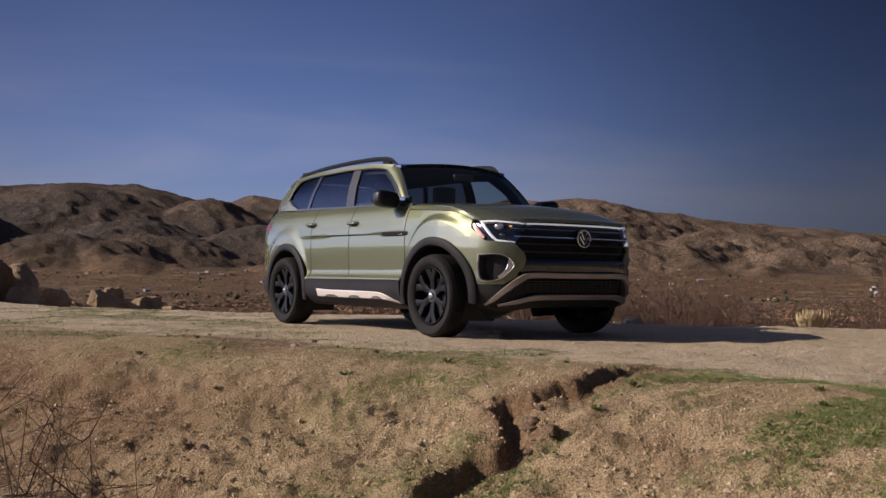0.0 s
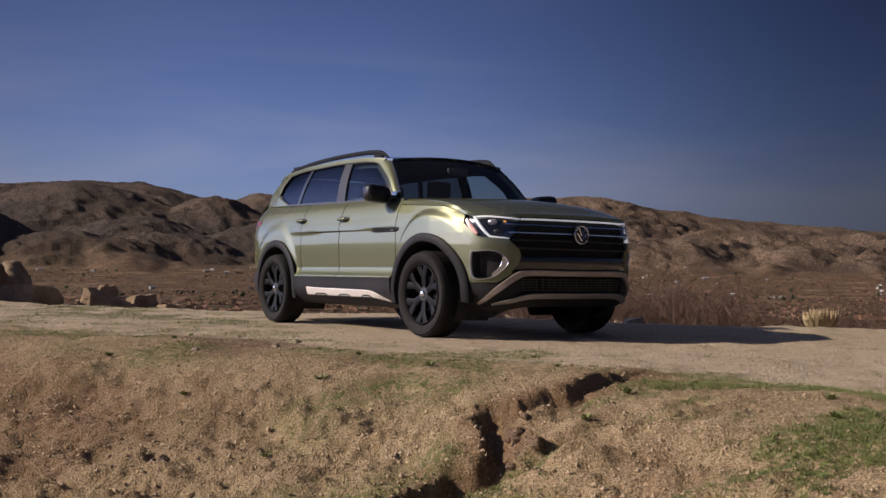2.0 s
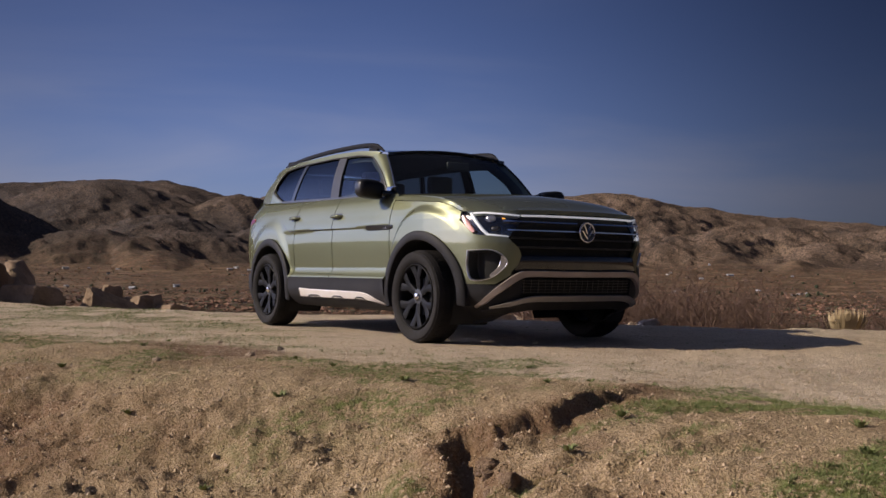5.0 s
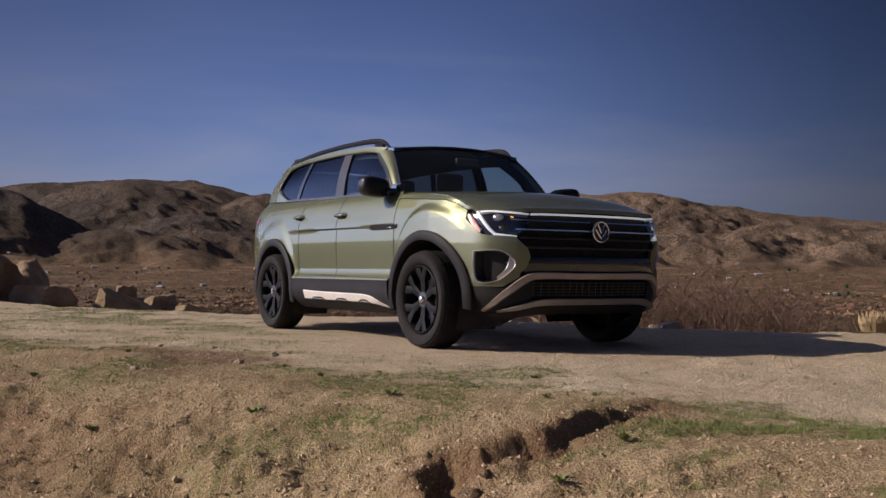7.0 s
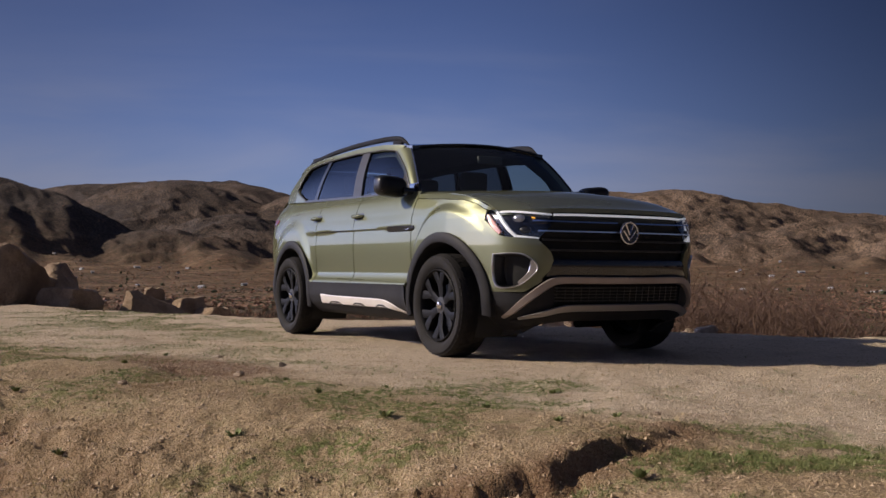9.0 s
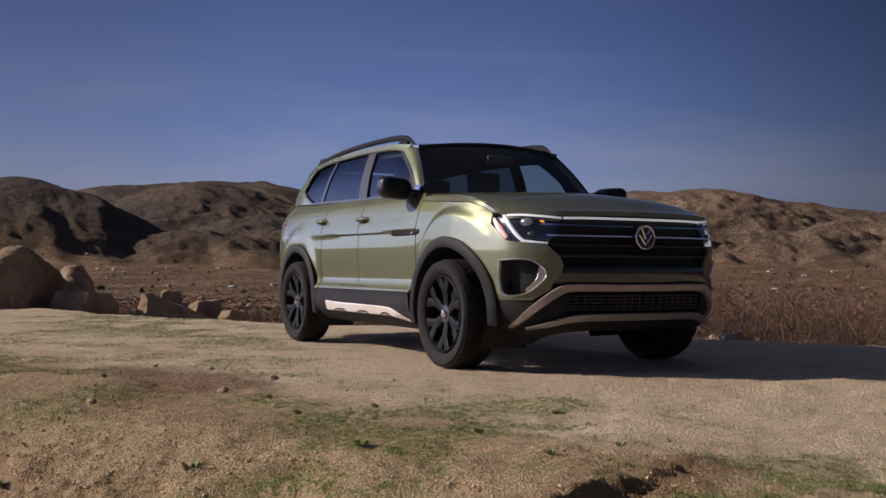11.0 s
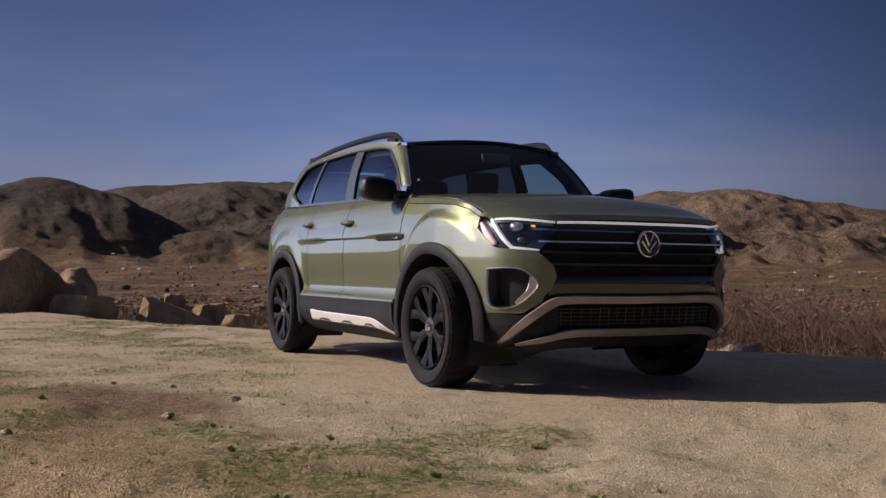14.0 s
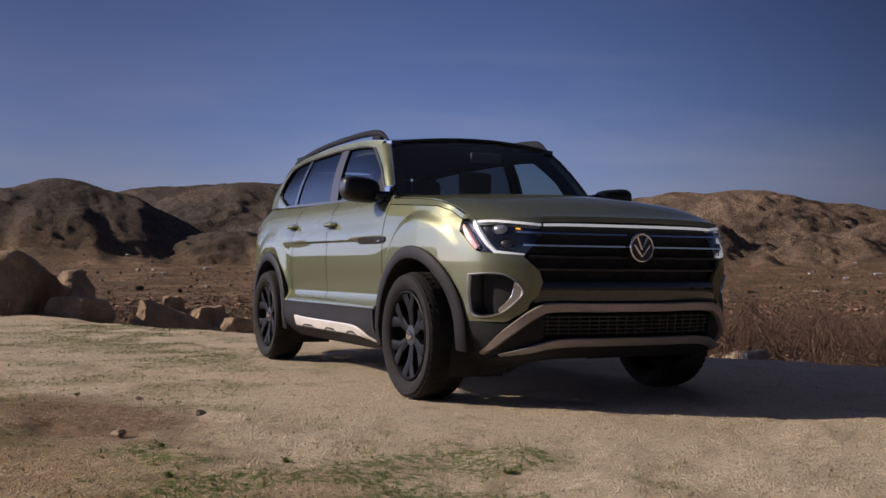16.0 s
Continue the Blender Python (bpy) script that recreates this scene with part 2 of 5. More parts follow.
def s_x(x):
    return np.interp(x, CV[:, 0], CS)


def s_y(y):
    """The place along the wall of a point of the nose, from its distance to the middle."""
    y = -np.interp(-np.asarray(y, float), [0, .3, .53, .655, .76, .825, .88, .925, .95], [0, .315, .57, .70, .80, .86, .91, .945, .965])
    return np.interp(y, CV[IX:, 1], CS[IX:])


def x_of(s):
    return np.interp(s, CS, CV[:, 0])


def bulge(dx, z, hx):
    """The raised blister over a wheel, with a crease along its upper edge."""
    r = np.hypot(dx / np.where(dx * (1 if hx == 0 else -1) < 0, .74, 1.0), z - .385)
    t = np.clip((.74 - r) / (.075 if hx == 0 else .15), 0, 1)
    return t * t * (3 - 2 * t)


def wall(s, z, o=0.0, even=None):
    s, z = np.broadcast_arrays(np.asarray(s, float), np.asarray(z, float))
    x, y = np.interp(s, CS, CV[:, 0]), np.interp(s, CS, CV[:, 1])
    nx, ny = np.interp(s, CS, CN[:, 0]), np.interp(s, CS, CN[:, 1])
    w = np.clip((x - .15) / .5, 0, 1)
    w = w * w * (3 - 2 * w)
    d = (1 - w) * np.interp(z, *SIDE.T) + w * np.interp(z, *FRONT.T) + o
    if even is not None:
        d = np.interp(z, [.17, .28, .40], [even - .07, even - .02, even]) + o
        return np.stack([x + nx * d, y + ny * d, z], -1)
    k = np.clip((x + 2.75) / .35, 0, 1) * np.clip((-.42 - x) / .35, 0, 1)
    d = d + k * np.interp(z, [.86, .945, .958, .968, 1.0, 1.06], [0, -.005, -.006, .008, .006, 0])
    for hx, g in ((0, .028), (-2.98, .020)):
        d = d + g * bulge(x - hx, z, hx) * np.clip((z - .2) / .3, 0, 1) * np.clip((.52 - x) / .45, 0, 1)
    return np.stack([x + nx * d, y + ny * d, z], -1)


def panel(s0, s1, lo, hi, ns, nz, o=0.0, thick=0.025, mirror=False, bm=None):
    """A piece of the wall between two curves of height."""
    bm = bm or bmesh.new()
    s = np.linspace(s0, s1, ns)
    a = np.array([lo(k) if callable(lo) else lo for k in s])
    b = np.array([hi(k) if callable(hi) else hi for k in s])
    t = np.linspace(0, 1, nz)
    Z = a[:, None] * (1 - t) + b[:, None] * t
    S = np.repeat(s[:, None], nz, 1)
    P = wall(S, Z, o)
    sheet(bm, P, wall(S, Z, o - thick) - P)
    if mirror:
        flip_y(bm)
    return bm


def ribbon(line, half, o, depth, n=6, mirror=False, bm=None, both=False):
    """A bar on the wall along (s, z) places, half wide to either side, standing proud by depth with rounded edges."""
    bm = bm or bmesh.new()
    q = smooth_line(line, n) if n else np.array(line, float)
    d = np.gradient(q, axis=0)
    d /= np.linalg.norm(d, axis=1)[:, None]
    nn = np.stack([-d[:, 1], d[:, 0]], 1)
    h = np.interp(np.linspace(0, 1, len(q)), np.linspace(0, 1, len(half)), half) if hasattr(half, "__len__") else np.full(len(q), half)
    sec = [(-1, -.012), (-1, depth * .6), (-.8, depth), (.8, depth), (1, depth * .6), (1, -.012)]
    rows = []
    for k, dd in sec:
        c = q + nn * (h * k)[:, None]
        rows.append(wall(c[:, 0], c[:, 1], o + dd))
    P = np.stack(rows, 1)
    v = [[bm.verts.new(p) for p in row] for row in P]
    for i in range(len(v) - 1):
        for j in range(len(sec) - 1):
            bm.faces.new((v[i][j], v[i + 1][j], v[i + 1][j + 1], v[i][j + 1]))
    bm.faces.new(v[0])
    bm.faces.new(v[-1])
    if mirror:
        flip_y(bm)
    return bm


HUBS = (0.0, -2.98)
R_ARCH, R_FLARE, Z_HUB = 0.445, 0.522, 0.375


def arch(x, r, base):
    """The height at which a wheel arch of radius r cuts the wall."""
    z = base
    for h in HUBS:
        if abs(x - h) < r:
            z = max(z, Z_HUB + 0.01 + math.sqrt(r * r - (x - h) ** 2))
    return z


def belt(x):
    return float(np.interp(x, [-3.8, -3.1, -1.8, -.7, .0, .45], [1.32, 1.295, 1.262, 1.25, 1.215, 1.14]))


def fender_top(x):
    return float(np.interp(x, [-.7, -.49, .2, .35, .47, .6], [1.19, 1.178, 1.132, 1.10, 1.045, 1.036]))


car = empty("suv_car", "metallic olive-green SUV with black roof and cladding on a dirt lot", "car", pose(0, CAR_Y, 0))


INTAKE = [(-.825, .745), (-.73, .75), (-.665, .72), (-.625, .665), (-.64, .61), (-.73, .525), (-.815, .515), (-.83, .62), (-.825, .745)]
INTAKE_C = (-.735, .63)


def intake_loop(n=14):
    return smooth_line([(float(s_y(y)), z) for y, z in INTAKE], n), np.array((float(s_y(INTAKE_C[0])), INTAKE_C[1]))


def bumper_corner(mirror):
    """The painted corner, open where the air intake sits."""
    L0, c = intake_loop()
    s0, s1 = float(s_y(-.866)), float(s_y(-.53))
    edge = lambda z: np.interp(z, [.58, .63, .70, .76, .84], [s_y(-.60), s_y(-.555), s_y(-.53), s_y(-.55), s_y(-.625)])
    lo = lambda s: np.interp(s, [s0, s_y(-.70), s1], [.485, .485, .60])
    hi = lambda s: np.interp(s, [s0, s_y(-.80), s1], [1.0, .862, .838])
    out = []
    for p in L0:
        d = p - c
        k = 1.0
        while k < 12:
            q = c + d * (k + .01)
            if q[0] < s0 or q[0] > edge(q[1]) or q[1] < lo(q[0]) or q[1] > hi(q[0]):
                break
            k += .01
        out.append(c + d * k)
    out = np.array(out)
    for corner in ((s0, hi(s0)), (s0, lo(s0)), (edge(.60), .60), (edge(.838), .838)):
        out[np.argmin(np.hypot(*(out - corner).T))] = corner
    out[-1] = out[0]
    t = np.linspace(0, 1, 8)
    Q = L0[:, None] * (1 - t[None, :, None]) + out[:, None] * t[None, :, None]
    bm = bmesh.new()
    P = wall(Q[..., 0], Q[..., 1])
    sheet(bm, np.concatenate([P, wall(out[:, 0], out[:, 1], -.025)[:, None]], 1))
    if mirror:
        flip_y(bm)
    return bm


def build_body():
    low = lambda s: arch(x_of(s), R_FLARE - .02, 0.505)
    for mirror in (False, True):
        part("rear_quarter_panel", panel(s_x(-3.97), s_x(-2.415), lambda s: arch(x_of(s), R_FLARE - .02, 0.505 if x_of(s) > -3.3 else 0.60), lambda s: belt(x_of(s)), 70, 44, mirror=mirror), PAINT, car)
        rd = part("rear_door", panel(s_x(-2.405), s_x(-1.575), low, lambda s: belt(x_of(s)), 34, 48, mirror=mirror), PAINT, car)
        fd = part("front_door", panel(s_x(-1.565), s_x(-.505), low, lambda s: belt(x_of(s)), 40, 48, mirror=mirror), PAINT, car)
        part("front_fender", panel(s_x(-.495), s_y(-.858), low, lambda s: fender_top(x_of(s)), 90, 66, mirror=mirror), PAINT, car)
        part("bumper_corner", bumper_corner(mirror), PAINT, car)
        # lower cladding and arch flares
        part("sill_cladding", panel(s_x(-2.46), s_x(-.50), .235, .515, 40, 10, .006, mirror=mirror), CLAD, car, "black plastic sill cladding")
        for h in HUBS:
            a0, a1 = (-8, 192) if h == 0 else (-12, 195)
            bm = bmesh.new()
            A = np.radians(np.linspace(a0, a1, 44))
            rows = []
            for rr, o in ((R_FLARE + .002, -.06), (R_FLARE, .000), (R_FLARE - .010, .008), (R_ARCH + .016, .012), (R_ARCH + .004, .006), (R_ARCH - .002, -.02), (R_ARCH - .004, -.08)):
                x, z = h + rr * np.cos(A) * np.where(np.cos(A) > 0, 1.05 if h == 0 else 1.0, 1.0), Z_HUB + .01 + rr * np.sin(A)
                z = np.maximum(z, np.where(x > .2, 0.17, 0.24))
                rows.append(wall(s_x(x), z, o, .004))
            sheet(bm, np.stack(rows, 1))
            if mirror:
                flip_y(bm)
            part("arch_flare", bm, CLAD, car, "black plastic wheel-arch flare")
            bm = bmesh.new()
            A = np.radians(np.linspace(-30, 210, 30))
            rows = [np.stack([h + r * np.cos(A), 0 * A - y, Z_HUB + .01 + r * np.sin(A)], 1) for r, y in ((R_ARCH, .90), (R_ARCH + .01, .55), (.05, .54))]
            sheet(bm, np.stack(rows, 1))
            if mirror:
                flip_y(bm)
            part("arch_liner", bm, LINER, car)
        # bumper cladding below the corner
        part("lower_bumper_corner", panel(s_x(.455), s_y(-.52), lambda s: float(np.interp(s, [s_x(.455), s_y(-.8), s_y(-.7), s_y(-.52)], [.17, .19, .225, .28])), lambda s: float(np.interp(s, [s_x(.455), s_y(-.70), s_y(-.52)], [.49, .475, .56])), 20, 12, .004, mirror=mirror), CLAD, car, "black plastic lower bumper corner")
        part("rocker_strip", ribbon([(s_x(-2.17), .366), (s_x(-1.9), .362), (s_x(-1.35), .360), (s_x(-.95), .358), (s_x(-.80), .345), (s_x(-.58), .296)], [.042, .038, .037, .035, .028, .008], .006, .014, mirror=mirror), STRIP, car, "pale silver rocker strip")
        for x0, x1 in ((-2.0, -1.72), (-1.5, -1.25), (-1.05, -.84)):
            part("step_notch", ribbon([(s_x(x0), .322), (s_x(x0 + .06), .333), (s_x(x1 - .06), .333), (s_x(x1), .318)], [.006, .016, .016, .006], .020, .003, 3, mirror=mirror), SATIN_BLACK, car)
        # crease, its undercut shade drawn as a black line, and badge on the doors
        part("crease_shade_line", ribbon([(s_x(-2.72), 1.06), (s_x(-2.62), 1.005), (s_x(-2.5), .972), (s_x(-2.0), .966), (s_x(-1.4), .963), (s_x(-.86), .960)], [.001, .004, .005, .006, .006, .006], -.002, .002, mirror=mirror), SATIN_BLACK, fd, "dark line along the doors, the crease's shade put in as black")
        bd = part("side_badge", ribbon([(s_x(-.90), .952), (s_x(-.84), .955), (s_x(-.50), .952), (s_x(-.45), .965)], [.018, .024, .021, .008], 0, .008, 4, mirror=mirror), MIRROR_BLACK, fd, "black side badge")
        part("badge_mark", ribbon([(s_x(-.84), .950), (s_x(-.80), .957), (s_x(-.75), .951)], .005, .008, .002, 2, mirror=mirror), RED_BADGE, bd, "orange-red mark")
        part("badge_bar", ribbon([(s_x(-.70), .951), (s_x(-.54), .949)], .005, .008, .002, 2, mirror=mirror), SILVER, bd)
        # sill lip of the doors
        part("door_sill_lip", ribbon([(s_x(-2.38), .555), (s_x(-1.5), .545), (s_x(-.56), .53)], [.004, .006, .003], -.004, .008, mirror=mirror), PAINT, fd)
        for door, x in ((fd, -1.50), (rd, -2.43)):
            z = 1.083 if door is fd else 1.10
            bm = bmesh.new()
            p = wall(s_x(np.linspace(x - .085, x + .085, 9)), np.full(9, z), 0.032)
            p[0] = wall(s_x(x - .10), z, .0)
            p[-1] = wall(s_x(x + .10), z, .0)
            tube(bm, p, [.010, .015, .017, .018, .018, .018, .017, .016, .010], 10)
            if mirror:
                flip_y(bm)
            part("door_handle", bm, PAINT, door, "door handle with dark recess")
            part("handle_recess", panel(s_x(x - .085), s_x(x + .085), lambda s: z - .03, lambda s: z + .026, 8, 4, .001, .002, mirror=mirror), SATIN_BLACK, door)
        # tail lamp
        part("tail_lamp", panel(s_x(-3.96), s_x(-3.55), lambda s: float(np.interp(x_of(s), [-4.02, -3.55], [1.03, 1.10])), lambda s: float(np.interp(x_of(s), [-4.02, -3.55], [1.17, 1.13])), 16, 5, .006, mirror=mirror), REDLAMP, car, "red tail lamp")
        part("rear_bumper_side", panel(s_x(-4.02), s_x(-3.42), .30, lambda s: .61 if x_of(s) < -3.5 else .56, 18, 8, -.035, mirror=mirror), CLAD, car)
        part("rear_reflector", ribbon([(s_x(-3.93), .42), (s_x(-3.91), .56)], .012, -.033, .008, 2, mirror=mirror), STRIP, car)
    # tail
    bm = bmesh.new()
    sheet(bm, np.stack([np.stack([np.full(9, x), np.linspace(-.86, .86, 9) * k, np.full(9, z)], 1) for x, z, k in ((-3.98, .30, .78), (-4.03, .6, .79), (-4.0, 1.0, .79), (-3.92, 1.28, .80), (-3.66, 1.5, .74), (-3.50, 1.66, .69))]))
    part("tailgate", bm, PAINT, car)


def hood_z(x, y):
    x, y = np.broadcast_arrays(np.asarray(x, float), np.asarray(y, float))
    c = np.interp(x, [-.75, -.65, .14, .45, .62, .74, .84, .92], [1.24, 1.237, 1.187, 1.157, 1.130, 1.100, 1.072, 1.05])
    a = np.abs(y) / .82
    return c + 0.048 * (1 - a ** 2) + 0.006 * np.exp(-((a - .86) / .10) ** 2)


def build_hood():
    bm = bmesh.new()
    u = np.linspace(0, 1, 30)
    v = np.linspace(-1, 1, 41)
    back = -.62 + .30 * (1 - v ** 2)
    half = .82
    y = v * half
    front = np.interp(np.abs(y), [0, .32, .575, .70, .78, .82], [.915, .89, .835, .755, .65, .57])
    X = back[None, :] * (1 - u[:, None]) + front[None, :] * u[:, None]
    Y = np.repeat(y[None, :], 30, 0) * np.interp(X, [-.62, 0.2, .9], [.985, .995, 1.0])
    Z = hood_z(X, Y)
    roll = u[:, None] ** 5
    Z = Z * (1 - roll) + (1.058 - .020 * np.abs(v[None]) ** 3) * roll
    P = np.stack([X, Y, Z], -1)
    T = np.zeros_like(P)
    T[..., 2] = -.03
    sheet(bm, P, T)
    part("hood", bm, PAINT, car, "olive-green hood with raised edges")
    # shoulder between fender and hood
    for mirror in (False, True):
        bm = bmesh.new()
        top = P[:, 0] + np.array([0, -.002, -.004])
        low = np.array([wall(s_x(k[0]), fender_top(k[0]) + .005) for k in top])
        low[:, 1] = np.minimum(low[:, 1], top[:, 1] - .01)
        mid = (top + low) / 2 + np.array([0, -.012, .014])
        sheet(bm, np.stack([low, mid, top], 1))
        if mirror:
            flip_y(bm)
        part("fender_shoulder", bm, PAINT, car)


def rail_z(x):
    return float(np.interp(x, [-3.4, -3.0, -2.4, -1.6, -1.2], [1.60, 1.655, 1.70, 1.705, 1.68]))


# upper body: A-pillar foot to roof
ROOF_X = [-3.75, -3.3, -2.8, -2.0, -1.5, -1.2, -1.05]
ROOF_Z = [1.625, 1.70, 1.732, 1.742, 1.728, 1.70, 1.675]


def roof_y(x):
    return np.interp(x, [-3.75, -3.3, -2.5, -1.3, -1.0], [.61, .66, .69, .685, .665])


def greenhouse(x, t):
    """The side glass surface: t = 0 at the belt, 1 at the roof's edge."""
    yb = np.interp(x, [-3.85, -3.6, -3.3, -2.5, -1.0, -.45], [.68, .76, .80, .812, .81, .795])
    zb = np.interp(x, [-3.8, -3.1, -1.8, -.7, .0], [1.32, 1.295, 1.262, 1.25, 1.21])
    zt = np.interp(x, ROOF_X, ROOF_Z) - .03
    yt = roof_y(x)
    bow = .02 * np.sin(np.pi * np.clip(t, 0, 1))
    return np.stack([x + 0 * t, -(yb + (yt - yb) * t + bow), zb + (zt - zb) * t], -1)


def gh_band(x0, t0, x1, t1, n=14, m=8, o=0.0, thick=.02, mirror=False):
    """A piece of the side between the lines x0(t) and x1(t) given as (x at t0, x at t1) pairs."""
    bm = bmesh.new()
    t = np.linspace(t0, t1, m)
    a = np.interp(t, np.linspace(t0, t1, len(x0)), x0)
    b = np.interp(t, np.linspace(t0, t1, len(x1)), x1)
    k = np.linspace(0, 1, n)
    X = a[None] * (1 - k[:, None]) + b[None] * k[:, None]
    P = greenhouse(X, np.repeat(t[None], n, 0)) + np.array([0, -o, 0])
    T = np.zeros_like(P)
    T[..., 1] = thick
    sheet(bm, P, T)
    if mirror:
        flip_y(bm)
    return bm


def windscreen_edge(t):
    """The near edge of the windscreen, from the cowl up to the roof."""
    return np.stack([-.655 - .395 * t, -(.775 - .125 * t), 1.240 + .405 * t + .025 * np.sin(np.pi * t)], -1)


def build_greenhouse():
    for mirror in (False, True):
        # panes
        part("front_door_window", gh_band([-1.70, -1.74], .04, [-.76, -.92, -1.20], .91, o=-.012, mirror=mirror), SIDE_GLASS, car, "clear front side window")
        part("rear_door_window", gh_band([-2.72, -2.58], .04, [-1.84, -1.85], .91, o=-.012, mirror=mirror), TINT, car, "dark tinted side window")
        part("quarter_window", gh_band([-3.0, -3.17, -3.275, -3.27, -3.24, -3.20, -3.12], .04, [-2.78, -2.64], .91, 14, 20, o=-.012, mirror=mirror), TINT, car, "dark tinted quarter window")
        part("b_pillar", gh_band([-1.86, -1.87], .02, [-1.69, -1.72], .93, 4, o=.002, mirror=mirror), BPILLAR, car, "grey pillar trim between the side windows")
        part("c_pillar", gh_band([-2.785, -2.645], .02, [-2.715, -2.575], .93, 4, o=-.004, mirror=mirror), MIRROR_BLACK, car)
        # painted frame round the panes
        bm = bmesh.new()
        t = np.linspace(0, 1, 16)
        A = greenhouse(np.interp(t, [0, .54, .9, 1], [-.745, -.93, -1.15, -1.25]), t * .93)
        B = windscreen_edge(t)
        mid = (A + B) / 2 + np.array([.010, -.012, .008])
        inner = B + np.array([-.03, .03, -.02])
        sheet(bm, np.stack([A + np.array([0, .03, 0]), A, (A + mid) / 2 + np.array([.003, -.005, .002]), mid, (B + mid) / 2 + np.array([.005, -.002, .004]), B, inner], 1))
        if mirror:
            flip_y(bm)
        part("a_pillar", bm, PAINT, car)
        part("roof_side_frame", gh_band([-3.5, -3.45], .91, [-1.18, -1.12], 1.035, 40, 5, .004, thick=.05, mirror=mirror), PAINT, car)
        part("d_pillar", gh_band([-3.68, -3.63, -3.52, -3.40], .0, [-2.96, -3.15, -3.275, -3.27, -3.235, -3.18, -3.05], 1.02, 12, 24, thick=.04, mirror=mirror), PAINT, car)
        part("belt_trim", gh_band([-3.0, -3.02], -.01, [-.66, -.68], .04, 40, 3, .006, thick=.03, mirror=mirror), SATIN_BLACK, car)
        bm = bmesh.new()
        # dark seal round the window opening
        loop = [(-3.0, .04), (-3.17, .18), (-3.275, .30), (-3.27, .45), (-3.24, .62), (-3.17, .82), (-3.05, .905), (-2.4, .92), (-1.8, .925), (-1.32, .92), (-1.17, .84), (-.93, .48), (-.76, .04)]
        q = smooth_line(loop, 5)
        tube(bm, greenhouse(q[:, 0], q[:, 1]) + np.array([0, -.002, 0]), .008, 6)
        if mirror:
            flip_y(bm)
        part("window_seal", bm, SATIN_BLACK, car)
        part("mirror_sail", gh_band([-.95, -.95, -.95], .03, [-.745, -.82, -.90], .42, 6, o=-.004, mirror=mirror), CLAD, car)
        part("inner_pillar_trim", gh_band([-.93, -1.05, -1.38], .02, [-.74, -.86, -1.12], .92, 6, o=-.05, mirror=mirror), INTERIOR, car)
        part("inner_roof_trim", gh_band([-3.3, -3.2], .80, [-1.14, -1.08], .98, 20, 4, o=-.06, mirror=mirror), INTERIOR, car)
        part("inner_door_trim", gh_band([-3.3, -3.3], -.06, [-.70, -.72], .10, 20, 3, o=-.06, mirror=mirror), INTERIOR, car)
        # roof rail on its feet
        bm = bmesh.new()
        xs = [-3.32, -3.2, -3.0, -2.6, -2.1, -1.6, -1.32, -1.19, -1.10]
        zz = [np.interp(x, ROOF_X, ROOF_Z) + d for x, d in zip(xs, (-.012, .0, .010, .018, .026, .034, .038, .024, -.006))]
        q = smooth_line([(x, -roof_y(x) + .025, z) for x, z in zip(xs, zz)], 4)
        tube(bm, q, np.interp(np.linspace(0, 1, len(q)), [0, .1, .85, 1], [.006, .014, .016, .005]).tolist(), 8, 1.5)
        for x in (-3.12, -1.28):
            z = np.interp(x, ROOF_X, ROOF_Z)
            box(bm, (x, -roof_y(x) + .03, z + .008), (.16, .03, .06), .01)
        if mirror:
            flip_y(bm)
        part("roof_rail", bm, RAIL_BLACK, car, "black roof rail")
        # mirror
        bm = bmesh.new()
        bmesh.ops.create_uvsphere(bm, u_segments=24, v_segments=16, radius=1)
        for v in bm.verts:
            x, y, z = v.co
            sx = math.copysign(abs(x) ** .55, x)
            sy = math.copysign(abs(y) ** .6, y)
            sz = math.copysign(abs(z) ** .6, z)
            v.co = (sx * .085 - .012 * sy, sy * .135, sz * .083 + .012 * sy * -1)
        bmesh.ops.translate(bm, vec=(-.735, -1.0, 1.285), verts=bm.verts)
        if mirror:
            flip_y(bm)
        mi = part("door_mirror", bm, MIRROR_BLACK, car, "gloss black door mirror")
        bm = bmesh.new()
        box(bm, (-.68, -.86, 1.25), (.09, .14, .055), .015)
        box(bm, (-.69, -.80, 1.27), (.16, .03, .10), .01)
        if mirror:
            flip_y(bm)
        part("mirror_foot", bm, GLOSS_BLACK, mi)
        bm = bmesh.new()
        box(bm, (-.71, -1.07, 1.25), (.10, .08, .010), .004)
        if mirror:
            flip_y(bm)
        part("mirror_signal", bm, SILVER, mi)
    # roof skin
    bm = bmesh.new()
    x = np.linspace(-3.44, -1.02, 34)
    v = np.linspace(-1, 1, 21)
    Z = np.interp(x, ROOF_X, ROOF_Z)[:, None] - .012 + .035 * (1 - v[None] ** 2)
    P = np.stack([np.repeat(x[:, None], 21, 1), roof_y(x)[:, None] * v[None] * .985, Z], -1)
    T = np.zeros_like(P)
    T[..., 2] = -.03
    sheet(bm, P, T)
    part("roof_skin", bm, ROOF_BLACK, car, "gloss black roof")
    bm = bmesh.new()
    sheet(bm, P[1:-1] * np.array([1, .97, 1]) - np.array([0, 0, .04]))
    part("headliner", bm, INTERIOR, car)
    # windscreen, from the roof's edge down to the cowl
    bm = bmesh.new()
    v = np.linspace(-1, 1, 25)
    t = np.linspace(0, 1, 14)
    xt, xb = -1.05 + .09 * (1 - v ** 2), -.655 + .33 * (1 - v ** 2)
    X = xt[None] * (1 - t[:, None]) + xb[None] * t[:, None]
    Yt, Yb = v * .65, v * .775
    Y = Yt[None] * (1 - t[:, None]) + Yb[None] * t[:, None]
